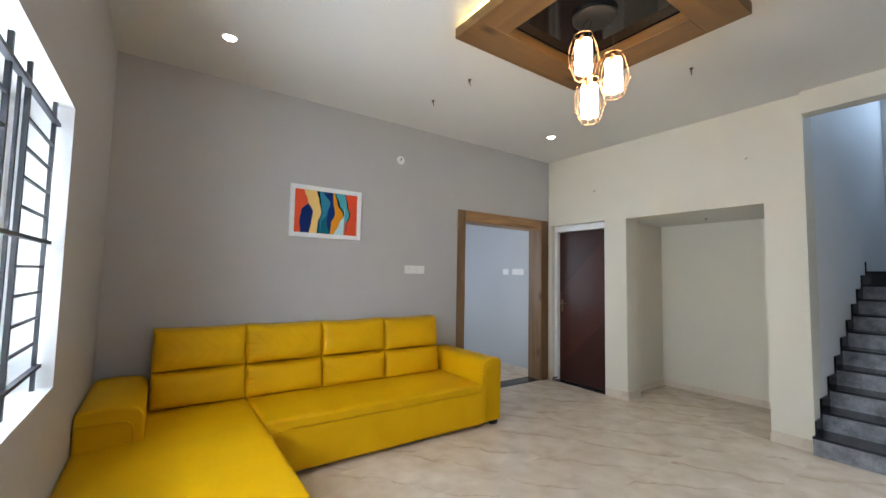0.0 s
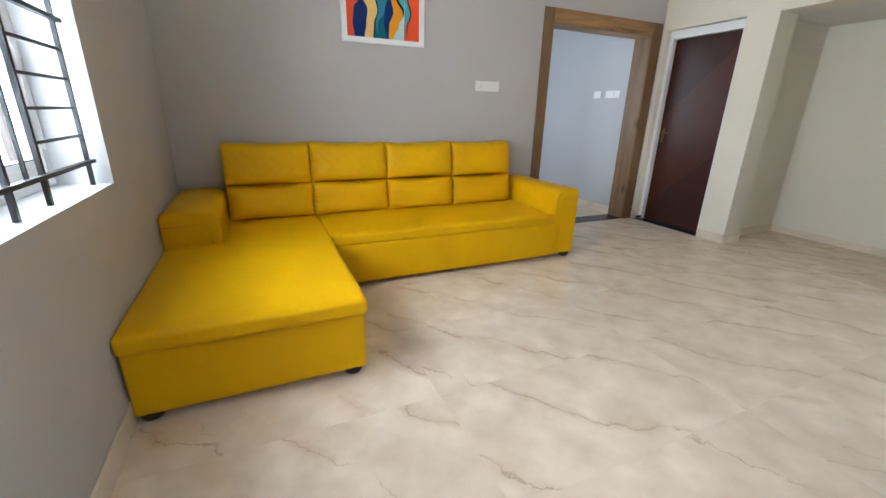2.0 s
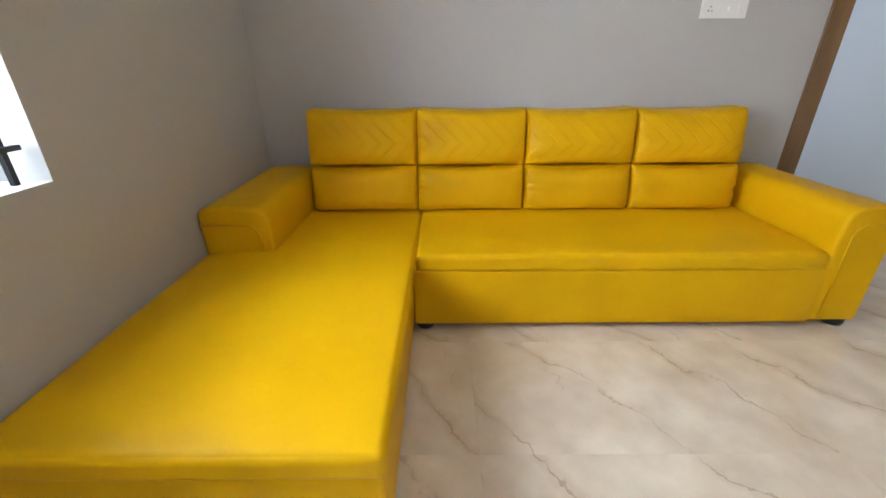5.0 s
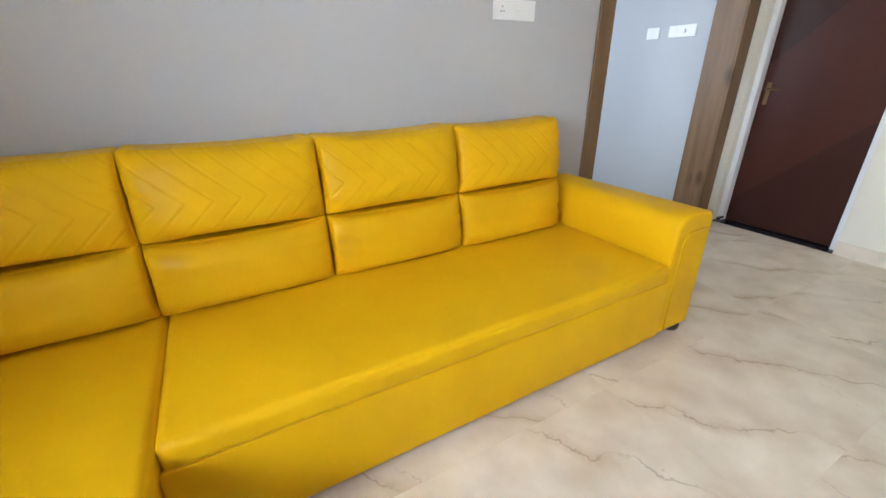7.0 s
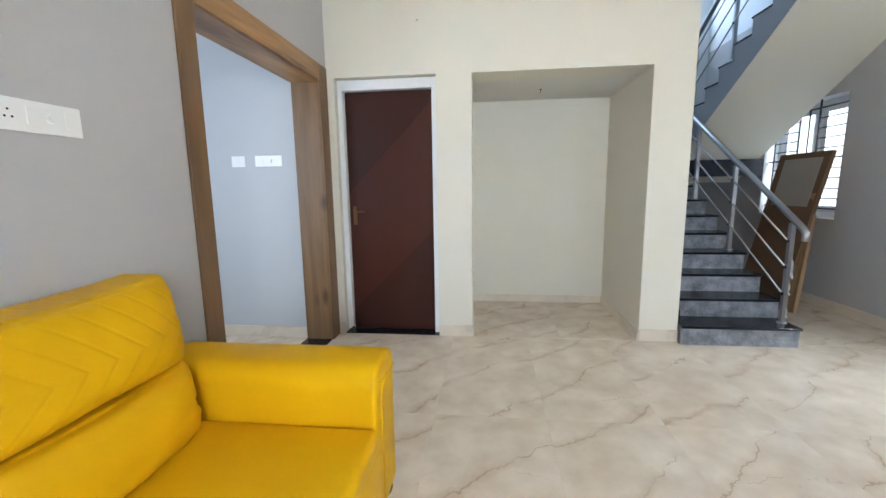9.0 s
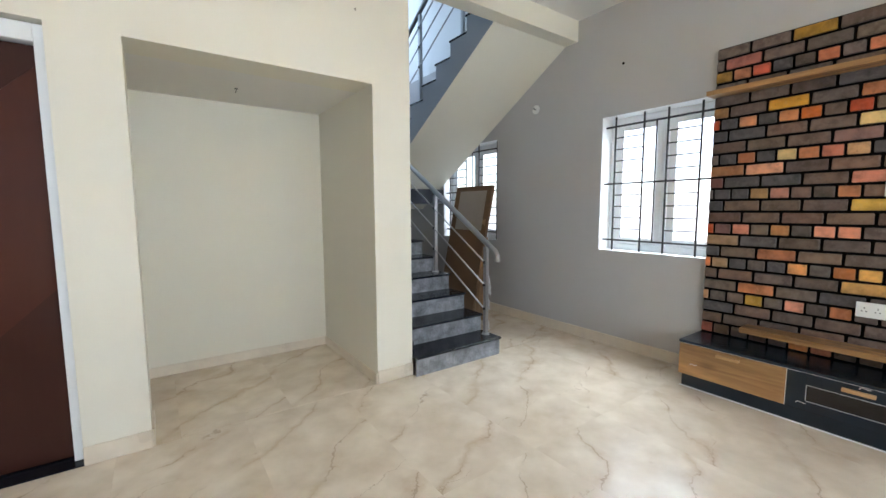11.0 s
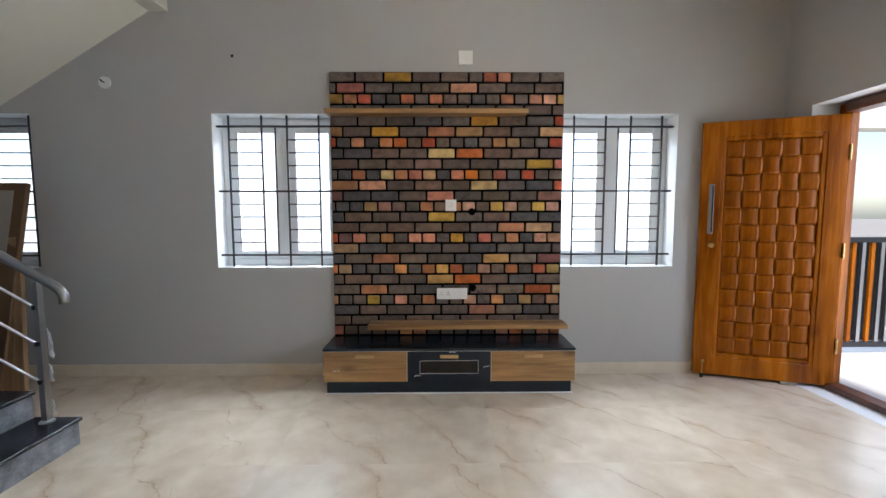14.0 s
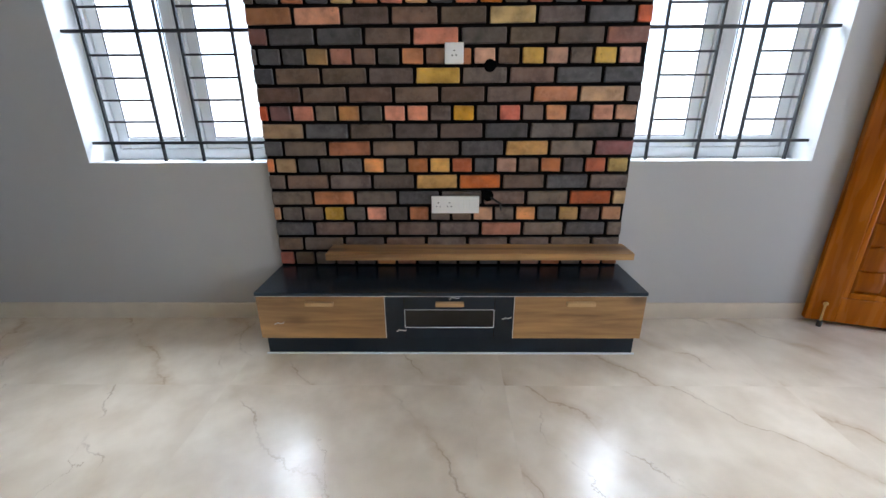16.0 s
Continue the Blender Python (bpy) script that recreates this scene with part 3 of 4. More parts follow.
window("window_4", 1.07, 0.89, 2.09, pose(XW, 2.465, 0, 0, 0, -90), LBL, (0.05, 0.455, 0.672, 1.03), 0.556, 0.545, n=0.0072, back=0.035)

# ---- passage opening lined in oak ----
casing = holder("door_1", (0, 0, 0), "oak-laminate lined wide opening without a leaf", "door frame", kind="structure")
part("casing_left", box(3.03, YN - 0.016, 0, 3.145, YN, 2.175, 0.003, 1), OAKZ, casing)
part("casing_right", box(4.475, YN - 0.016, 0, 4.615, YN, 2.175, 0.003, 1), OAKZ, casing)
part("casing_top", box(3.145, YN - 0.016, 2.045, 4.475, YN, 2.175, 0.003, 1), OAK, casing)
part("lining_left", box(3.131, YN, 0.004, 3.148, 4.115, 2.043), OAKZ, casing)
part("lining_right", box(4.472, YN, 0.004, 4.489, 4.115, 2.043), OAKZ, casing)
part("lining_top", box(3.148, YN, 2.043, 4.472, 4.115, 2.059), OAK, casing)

# ---- brown inner door ----
d2 = holder("door_2", (4.75, 3.43, 0), "closed glossy dark brown door in a white frame", "door", kind="structure")
X2 = 4.745
part("frame_post", box(X2 - 0.05 - 4.75, -0.405, 0.006, 0.045, -0.365, 2.10, 0.003, 1), WHITE, d2)
part("frame_post", box(X2 - 0.05 - 4.75, 0.365, 0.006, 0.045, 0.405, 2.10, 0.003, 1), WHITE, d2)
part("frame_head", box(X2 - 0.05 - 4.75, -0.365, 2.02, 0.045, 0.365, 2.10, 0.003, 1), WHITE, d2)
leaf = part("door_leaf", box(0.0, -0.362, 0.010, 0.035, 0.362, 2.017, 0.003, 1), MAHOG, d2)
for corners in (((0.36, 1.20), (0.36, 2.015), (-0.36, 2.015), (-0.36, 1.93)), ((0.36, 0.012), (0.36, 0.18), (-0.36, 0.88), (-0.36, 0.012))):
    bm = bmesh.new()
    outer = [bm.verts.new((-0.0015, y, z)) for y, z in corners]
    inner = [bm.verts.new((0.001, y, z)) for y, z in corners]
    bm.faces.new(outer)
    bm.faces.new(inner[::-1])
    for i in range(4):
        bm.faces.new((outer[i], inner[i], inner[(i + 1) % 4], outer[(i + 1) % 4]))
    part("inlay", bm, MAHOGDARK, leaf, "darker slanting panel")
bm = box(-0.007, 0.300, 0.93, 0.0, 0.332, 1.09, 0.003, 1)
part("handle_plate", bm, BRONZE, leaf, "worn brass-steel handle plate")
bm = bmesh.new()
tube(bm, (-0.006, 0.316, 1.045), (-0.042, 0.316, 1.045), 0.007)
tube(bm, (-0.040, 0.322, 1.045), (-0.040, 0.225, 1.042), 0.007)
part("lever", bm, BRONZE, leaf, smooth=True)
bm = bmesh.new()
tube(bm, (-0.03, 0.34, 0.04), (-0.09, 0.34, 0.04), 0.012)
lathe(bm, [(0.014, 0), (0.014, 0.02)], 12, (-0.09, 0.34, 0.03))
thing("door_stopper", bm, RUBBER, "small black door stopper beside the brown door", "door stopper", at=Matrix.Translation((4.70, 3.44, 0.0)))

# ---- stairs ----
RISE, GO, X0 = 0.153, 0.248, 4.575
Y_IN, Y_OUT = 1.127, 0.285
stairs = holder("staircase", (X0, 0.7, 0), "straight flight with black granite treads and grey risers", "staircase", kind="structure")
LAND = X0 + 9 * GO
for i in range(9):
    x, z = X0 + i * GO, (i + 1) * RISE
    part("tread", box(x - 0.015 - X0, Y_OUT - 0.012 - 0.7, z - 0.02, x + GO + 0.008 - X0, Y_IN - 0.7, z, 0.004, 1), GRANITE, stairs)
    part("riser", box(x - X0, Y_OUT - 0.7, z - RISE, x + 0.014 - X0, Y_IN - 0.7, z - 0.02), RISER, stairs)
    part("side_cheek", box(x + 0.014 - X0, Y_OUT + 0.002 - 0.7, 0.0, x + GO - X0, Y_OUT + 0.10 - 0.7, z - 0.02), RISER, stairs)
part("riser", box(LAND - X0, Y_OUT - 0.7, 9 * RISE, LAND + 0.014 - X0, Y_IN - 0.7, 1.509), RISER, stairs)
part("landing", box(LAND - 0.015 - X0, YS - 0.7, 1.33, STAIR_E - X0, Y_IN - 0.7, 1.53), GRANITE, stairs)
for i in range(9):
    x, z = X0 + i * GO, (i + 1) * RISE
    part("stair_skirting", box(x - 0.02 + (0.085 if i == 0 else 0) - X0, Y_IN - 0.012 - 0.7, z + 0.001, x + GO - 0.021 - X0, Y_IN - 0.001 - 0.7, z + 0.105), GRANITE, stairs)
    part("stair_skirting", box(x + GO - 0.02 - X0, Y_IN - 0.012 - 0.7, z + 0.001, x + GO - 0.001 - X0, Y_IN - 0.001 - 0.7, z + RISE + 0.105), GRANITE, stairs)
# returning flight: soffit, stepped string, treads
UX, ZL, UR, UG = 7.34, 1.53, 0.147, 0.25
upper = holder("staircase", (UX, -0.2, ZL), "upper flight with a cream soffit and blue-grey stepped side", "staircase", kind="structure")


def soffit(x):
    return 2.83 - 0.6 * (x - 4.72)


N_UP = 11
Y_UP = 0.245
bm = bmesh.new()
prof = [(UX, soffit(UX)), (UX, ZL)]
for k in range(N_UP):
    x, z = UX - k * UG, ZL + (k + 1) * UR
    prof += [(x, z), (x - UG, z)]
xend = 4.728
prof = [(max(x, xend), z) for x, z in prof]
prof += [(xend, soffit(xend))]
seen_pts = []
for p in prof:
    if not seen_pts or (abs(p[0] - seen_pts[-1][0]) + abs(p[1] - seen_pts[-1][1])) > 1e-4:
        seen_pts.append(p)
front = [bm.verts.new((x - UX, Y_UP + 0.2, z - ZL)) for x, z in seen_pts]
back = [bm.verts.new((x - UX, YS + 0.2, z - ZL)) for x, z in seen_pts]
bm.faces.new(front)
bm.faces.new(back[::-1])
for i in range(len(front)):
    j = (i + 1) % len(front)
    bm.faces.new((front[i], back[i], back[j], front[j]))
me = part("flight", bm, [STRING, CREAM], upper, "cream soffit and blue-grey string")
for f in me.data.polygons:
    f.material_index = 0 if abs(f.normal.y) > 0.9 else 1
for k in range(N_UP):
    x, z = UX - k * UG, ZL + (k + 1) * UR
    if x - UG < xend - 0.02:
        break
    part("tread", box(x - UG - UX, YS + 0.2 + 0.002, z - ZL + 0.001, x + 0.02 - UX, Y_UP + 0.2 + 0.004, z - ZL + 0.02, 0.003, 1), GRANITE, upper)

# stainless railings
def railing(name, posts, base, x_a, x_b, y, top, label, curl):
    r = holder(name, (posts[0], y, base(posts[0])), label, "railing")
    o = Vector((posts[0], y, base(posts[0])))
    for x in posts:
        zb, zt = base(x), top(x)
        bm = bmesh.new()
        add_box(bm, x - 0.016 - o.x, -0.016, zb - o.z, x + 0.016 - o.x, 0.016, zt - 0.035 - o.z)
        p = part("post", bm, STEEL, r)
        bm = bmesh.new()
        lathe(bm, [(0.035, 0), (0.035, 0.006), (0.026, 0.014)], 16, (x - o.x, 0, zb - o.z))
        part("collar", bm, STEEL, p, smooth=False)
        bm = bmesh.new()
        tube(bm, (x - o.x, 0, zt - 0.035 - o.z), (x - o.x, 0, zt - 0.01 - o.z), 0.008)
        part("stub", bm, STEEL, p, smooth=True)
        for drop in (0.17, 0.37, 0.58):
            part("clip", box(x - 0.011 - o.x, 0.0145, zt - drop - 0.012 - o.z, x + 0.011 - o.x, 0.027, zt - drop + 0.012 - o.z, 0.002, 1), IRON, p, "small dark bar clip")
    pts = [(x - o.x, 0, top(x) - o.z) for x in (x_b, (x_a + x_b) / 2, x_a)]
    if curl:
        e = Vector(pts[-1])
        pts += [tuple(e + Vector((-0.03, 0, -0.022))), tuple(e + Vector((-0.05, 0, -0.05))), tuple(e + Vector((-0.052, 0, -0.10)))]
    bm = bmesh.new()
    sweep(bm, pts, 0.024, 14)
    part("handrail", bm, STEEL, r, smooth=True)
    for drop in (0.17, 0.37, 0.58):
        bm = bmesh.new()
        a, b = posts[0], posts[-1]
        tube(bm, (a - o.x, 0.018, top(a) - drop - o.z), (b - o.x, 0.018, top(b) - drop - o.z), 0.007, 10)
        part("rail_bar", bm, STEEL, r, smooth=True)
    return r


def tread_z(x):
    return RISE * (math.floor((x - X0) / GO) + 1)


railing("stair_railing", (4.70, 5.48, 6.20, 6.78), tread_z, 4.61, 6.85, 0.335, lambda x: 0.925 + 0.6 * (x - 4.63),
        "stainless steel stair railing with a curled handrail end", True)


def up_z(x):
    return ZL + UR * (math.floor((UX - x) / UG) + 1) + 0.02


railing("stair_railing", (5.20, 5.95, 6.70), up_z, 4.84, 7.1, 0.20, lambda x: 4.19 - 0.6 * (x - 4.60),
        "stainless steel railing on the upper flight", False)
# torn plastic film left on the first post
for z, s in ((0.62, 0.9), (0.45, 0.55), (0.26, 0.45)):
    bm = bmesh.new()
    # a crumpled flap, fixed along the post and torn to a point at its free lower corner
    grid = []
    for k in range(7):
        a = k / 6
        wide = (0.006 + 0.030 * math.sin(a * 2.4) ** 2) * s
        grid.append([bm.verts.new((0.012 + wide * i / 4 + 0.004 * math.sin(k * 2.3) * i / 4, -0.015 + 0.010 * math.sin(k * 1.7 + i * 1.3) * i / 4, (0.07 - 0.15 * a - 0.012 * i * a) * s)) for i in range(5)])
    for p, q in zip(grid, grid[1:]):
        for i in range(4):
            bm.faces.new((p[i], q[i], q[i + 1], p[i + 1]))
    bmesh.ops.solidify(bm, geom=bm.faces[:], thickness=0.0012)
    thing("plastic_film", bm, FILM, "scrap of torn clear film clinging to the steel post", "plastic film", "film scraps on the railing", at=pose(4.66, 0.335, z, 0, 0, 180))

# boards stored under the stairs
brd = holder("leaning_board", pose(5.93, -0.255, 0.0, 11.5, 0, 0), "tall brown packed board leaning before the window", "board")
part("board", box(-0.34, -0.02, 0.0, 0.34, 0.02, 1.56, 0.004, 1), CARD, brd)
part("sheet", box(-0.26, 0.0205, 1.02, 0.24, 0.024, 1.50), PALE, brd, "grey packing sheet")
for x, lean, h in ((5.56, 5, 1.15), (5.48, 8, 0.95)):
    thing("timber_plank", box(-0.045, -0.016, 0, 0.045, 0.016, h, 0.003, 1), PLY, "raw timber plank leaning under the stairs", "plank", "planks under the stairs", at=pose(x, -0.28, 0.003, 10, lean, 0))

# ---- sofa ----
sofa = holder("corner_sofa", (0, 0, 0), "bright yellow leatherette corner sofa with chaise and quilted back", "sofa")


def soft_part(name, x0, y0, z0, x1, y1, z1, r, puff, label="", mat=YELLOW, lean=0.0, cells=10):
    bm = soft_box((x1 - x0, y1 - y0, z1 - z0), r, puff, cells, lean)
    return part(name, bm, mat, sofa, label, at=Matrix.Translation(((x0 + x1) / 2, (y0 + y1) / 2, (z0 + z1) / 2)))


soft_part("chaise_base", -0.155, 1.994, 0.032, 0.777, 3.80, 0.322, 0.016, (0, 0.006, 0))
soft_part("chaise_seat", -0.163, 1.977, 0.314, 0.790, 3.70, 0.400, 0.024, (0.004, 0.005, 0.012), cells=14)
soft_part("seat_base", 0.780, 2.993, 0.036, 2.675, 3.80, 0.325, 0.010, (0, 0.004, 0), cells=14)
soft_part("seat_cushion", 0.793, 2.987, 0.317, 2.660, 3.70, 0.405, 0.026, (0, 0.004, 0.009), cells=16)
soft_part("back_panel", 0.165, 3.745, 0.055, 2.61, 3.86, 0.90, 0.02, (0, 0, 0))


def arm(x0, x1, y0, y1, z0, inner):
    """A block arm with a rolled upper inner edge, and piping round its front face."""
    n = 8
    r = 0.075
    xo, ro = (x0 if inner > 0 else x1), 0.035
    pr = [(xo, z0)] + [(xo + inner * ro * (1 - math.cos(math.pi / 2 * k / 5)), 0.612 - ro + ro * math.sin(math.pi / 2 * k / 5)) for k in range(6)]
    pr.append(((x0 + x1) / 2 - inner * 0.02, 0.622))
    xi = x1 if inner > 0 else x0
    for k in range(n + 1):
        a = math.pi / 2 * k / n
        pr.append((xi - inner * r * (1 - math.sin(a)), 0.615 - r + r * math.cos(a)))
    pr.append((xi, z0))
    bm = bmesh.new()
    mx, mz = (x0 + x1) / 2, (z0 + 0.615) / 2

    def ring(y, inset):
        sx, sz = 1 - inset / ((x1 - x0) / 2), 1 - inset / ((0.615 - z0) / 2)
        return [bm.verts.new((mx + (x - mx) * sx, y, mz + (z - mz) * sz)) for x, z in pr]

    rows = [ring(y0, 0.016), ring(y0 + 0.001, 0.011), ring(y0 + 0.005, 0.005), ring(y0 + 0.012, 0.0012), ring(y0 + 0.02, 0.0), ring(y0 + 0.06, 0.0), ring(y1 - 0.02, 0.0), ring(y1, 0.0)]
    for a, b in zip(rows, rows[1:]):
        for i in range(len(pr)):
            j = (i + 1) % len(pr)
            f = bm.faces.new((a[i], b[i], b[j], a[j]))
            f.smooth = 0 < i < len(pr) - 2
    bm.faces.new(rows[0])
    bm.faces.new(rows[-1][::-1])
    a = part("armrest", bm, YELLOW, sofa)
    # stitched piping line inset from the inner edge of the front
    inset = 0.052
    pts = []
    cx = xi - inner * inset
    pts.append((cx, z0 + 0.02))
    for k in range(n + 1):
        t = math.pi / 2 * (1 - k / n)
        pts.append((cx - inner * 0.055 * (1 - math.sin(t)), 0.538 - 0.055 + 0.055 * math.cos(t)))
    pts.append(((x0 if inner > 0 else x1) + inner * 0.006, 0.538))
    bm = bmesh.new()
    sweep(bm, [(x, y0 - 0.001, z) for x, z in pts], 0.0055, 6)
    part("piping", bm, YELLOW, a, smooth=True)
    return a


arm(-0.160, 0.155, 3.03, 3.85, 0.385, 1)
arm(2.662, 2.905, 2.995, 3.85, 0.042, -1)
CW = 0.6095


def back_cushion(name, x0, y0, z0, x1, y1, z1, puff, lean, mat, seed, label=""):
    """A stuffed back cushion: pinched corners, sides drawn in between them, and gathers along the side seams."""
    w, h = x1 - x0, z1 - z0
    bm = soft_box((w, y1 - y0, h), 0.020, (0, puff, 0), 26)
    rnd = random.Random(seed)
    sag, waist, tilt = 0.007 + 0.005 * rnd.random(), 0.0015 + 0.002 * rnd.random(), rnd.uniform(-0.006, 0.006)
    pleats = [(rnd.choice((-1, 1)), rnd.uniform(-0.9, 0.9), rnd.uniform(0.004, 0.009), rnd.uniform(0.05, 0.12), rnd.uniform(-0.5, 0.5)) for _ in range(13)]
    for v in bm.verts:
        u, t = max(-1.0, min(1.0, 2 * v.co.x / w)), max(-1.0, min(1.0, 2 * v.co.z / h))
        front = max(0.0, -v.co.y / (y1 - y0) * 2)
        corner = (u * t) ** 4
        dx = -waist * u * (1 - t * t) + 0.002 * u * corner
        dz = -sag * t * (1 - u * u) + 0.003 * t * corner + tilt * u * (t + 1) / 2
        dy = 0.024 * corner * front
        for side, at, depth, reach, slant in pleats:
            away = (1 - side * u) * w / 2
            line = (t - at - slant * away / reach * 0.35) * h / 2
            dy += depth * front * math.exp(-(line / 0.007) ** 2) * math.exp(-away / reach * 2.2)
        n = noise.noise(Vector((v.co.x * 9 + seed * 3.1, seed, v.co.z * 11)))
        dy += 0.004 * n * front
        v.co += Vector((dx, dy + lean * (v.co.z + h / 2), dz))
    return part(name, bm, mat, sofa, label, at=Matrix.Translation(((x0 + x1) / 2, (y0 + y1) / 2, (z0 + z1) / 2)))


for i in range(4):
    x = 0.165 + i * CW
    back_cushion("lower_back_cushion", x + 0.001, 3.600, 0.402, x + CW - 0.001, 3.76, 0.660, 0.050, 0.12, YELLOW, 11 + i)
    back_cushion("upper_back_cushion", x + 0.001, 3.630, 0.660, x + CW - 0.001, 3.80, 0.957, 0.050, 0.16, QUILT, 31 + i, "chevron-quilted cushion")
for x, y in ((-0.100, 2.040), (0.715, 2.038), (0.83, 3.040), (2.845, 3.045), (2.845, 3.77), (-0.08, 3.74)):
    bm = bmesh.new()
    lathe(bm, [(0.030, 0.0), (0.042, 0.006), (0.047, 0.022), (0.045, 0.042)], 18, (x, y, 0))
    part("leg", bm, RUBBER, sofa, "black plastic foot", smooth=True)

# ---- television unit ----
tv = holder("television_unit", (2.468, -0.5, 0), "low blue-black television unit with oak drawer fronts", "television unit")
def tvp(nm, x0, y0, z0, x1, y1, z1, mat, parent=tv, label="", bev=0.0015):
    return part(nm, box(x0 - 2.468, y0 + 0.5, z0, x1 - 2.468, y1 + 0.5, z1, bev, 1), mat, parent, label)
YF = -0.33
tvp("plinth", 1.585, YS + 0.014, 0, 3.355, YF - 0.012, 0.09, NAVY)
tvp("body", 1.563, YS + 0.014, 0.09, 3.374, YF - 0.02, 0.315, NAVY)
tvp("top", 1.561, YS + 0.014, 0.315, 3.376, YF + 0.006, 0.335, NAVY)
tvp("edge_band", 1.562, YF + 0.0062, 0.3165, 3.375, YF + 0.0075, 0.318, UPVC, bev=0)
for x in (2.1695, 2.7735):
    tvp("edge_band", x - 0.0012, YF - 0.018, 0.093, x + 0.0012, YF + 0.0006, 0.311, UPVC, bev=0)
for a, b in ((2.775, 3.374), (1.563, 2.168)):
    d = tvp("drawer", a, YF - 0.019, 0.092, b, YF, 0.312, OAK)
    c = (a + b) / 2
    tvp("handle", c - 0.065, YF, 0.272, c + 0.065, YF + 0.022, 0.290, TAB, d, "pale wooden pull")
d = tvp("flap", 2.171, YF - 0.019, 0.092, 2.260, YF, 0.312, NAVY)
tvp("stile", 2.683, YF - 0.019, 0.092, 2.772, YF, 0.312, NAVY, d)
tvp("rail", 2.260, YF - 0.019, 0.092, 2.683, YF, 0.150, NAVY, d)
tvp("rail", 2.260, YF - 0.019, 0.245, 2.683, YF, 0.312, NAVY, d)
tvp("glass", 2.262, YF - 0.014, 0.152, 2.681, YF - 0.010, 0.243, DARKGLASS, d, "dark glass insert")
for z in (0.1505, 0.2445):
    tvp("bead", 2.262, YF - 0.004, z - 0.0013, 2.681, YF + 0.0012, z + 0.0013, UPVC, d)
for x in (2.262, 2.681):
    tvp("bead", x - 0.0013, YF - 0.004, 0.152, x + 0.0013, YF + 0.0012, 0.243, UPVC, d)
tvp("handle", 2.405, YF, 0.270, 2.535, YF + 0.022, 0.288, TAB, d, "pale wooden pull")
for x, z, a in ((2.45, 0.305, 0.6), (2.205, 0.205, -0.2), (2.70, 0.135, 0.5), (3.28, 0.175, 0.1)):
    bm = bmesh.new()
    sweep(bm, [(-0.024, 0, 0.003), (-0.014, 0.004, 0.004 * a), (-0.006, 0.006, 0.012 * a), (0.002, 0.002, 0.004), (0.010, 0.006, 0.016 * a), (0.02, 0.003, -0.004)], 0.0019, 5)
    thing("plastic_film", bm, FILM, "shred of protective film stuck on the unit", "plastic film", "film shreds on the unit", at=Matrix.Translation((x, YF + 0.003, z)))
structure("sealant", box(1.575, YF - 0.012, 0, 3.365, YF - 0.004, 0.006), UPVC, "white sealant bead along the unit's foot")


def shelf(x0, x1, z0, z1, y1, label):
    return thing("wall_shelf", box(x0, YS + 0.03, z0, x1, y1, z1, 0.002, 1), OAK, label, "shelf")


shelf(1.878, 3.386, 2.040, 2.072, -0.545, "oak-laminate wall shelf near the top of the brick panel")
shelf(1.560, 3.085, 0.420, 0.455, -0.515, "oak-laminate wall shelf just above the television unit")


def plate(name, m, w, h, gangs, label, round_bits=()):
    """Local: face towards +y, x across."""
    p = holder(name, m, label, "switch plate")
    part("cover", box(-w / 2, 0, -h / 2, w / 2, 0.009, h / 2, 0.002, 2), PLASTIC, p)
    for g, x in gangs:
        if g == "switch":
            part("rocker", box(x - 0.011, 0.009, -h * 0.28, x + 0.011, 0.0115, h * 0.28, 0.001, 1), PLASTIC, p)
        elif g == "socket":
            for dx, dz in ((0, 0.011), (-0.009, -0.008), (0.009, -0.008)):
                bm = bmesh.new()
                tube(bm, (x + dx, 0.0088, dz), (x + dx, 0.0096, dz), 0.0032, 10)
                part("pin_hole", bm, DARKHOLE, p)
        elif g == "knob":
            bm = bmesh.new()
            tube(bm, (x, 0.009, 0), (x, 0.022, 0), 0.013, 16)
            part("knob", bm, PLASTIC, p)
    return p


WHITE_PLATE = "white plastic switch and socket plate"
plate("switch_plate", pose(2.45, YN, 1.447, 0, 0, 180), 0.25, 0.088, [("socket", 0.075), ("switch", 0.02), ("knob", -0.03), ("switch", -0.085)], WHITE_PLATE + " above the sofa")
plate("socket_plate", pose(2.44, -0.651, 0.672), 0.24, 0.088, [("socket", 0.085), ("socket", 0.03), ("switch", -0.03), ("switch", -0.06), ("switch", -0.09)], WHITE_PLATE + " low on the brick panel")
plate("socket_plate", pose(2.449, -0.651, 1.365), 0.085, 0.088, [("socket", 0.0)], "single white socket plate on the brick panel")
plate("blank_plate", pose(2.335, YS, 2.49), 0.108, 0.104, [], "blank white plate above the brick panel")
plate("switch_plate", pose(4.505, 4.61, 1.465, 0, 0, 90), 0.115, 0.085, [("switch", 0.0)], "small white switch plate in the passage")
plate("switch_plate", pose(4.505, 4.355, 1.465, 0, 0, 90), 0.225, 0.085, [("switch", 0.05), ("knob", -0.02)], "wide white switch plate in the passage")

# round cable outlets with a stub of wire
for m in (pose(2.245, YN, 2.62, 0, 0, 180), pose(5.085, YS, 2.30)):
    o = holder("cable_outlet", m, "round white ceiling-rose outlet with a cable stub", "outlet")
    bm = bmesh.new()
    tube(bm, (0, 0, 0), (0, 0.012, 0), 0.045, 24)
    part("disc", bm, PLASTIC, o)
    bm = bmesh.new()
    sweep(bm, [(0, 0.010, 0), (0.004, 0.03, 0.004), (0.012, 0.035, 0.016)], 0.006, 8)
    part("wire", bm, RUBBER, o)
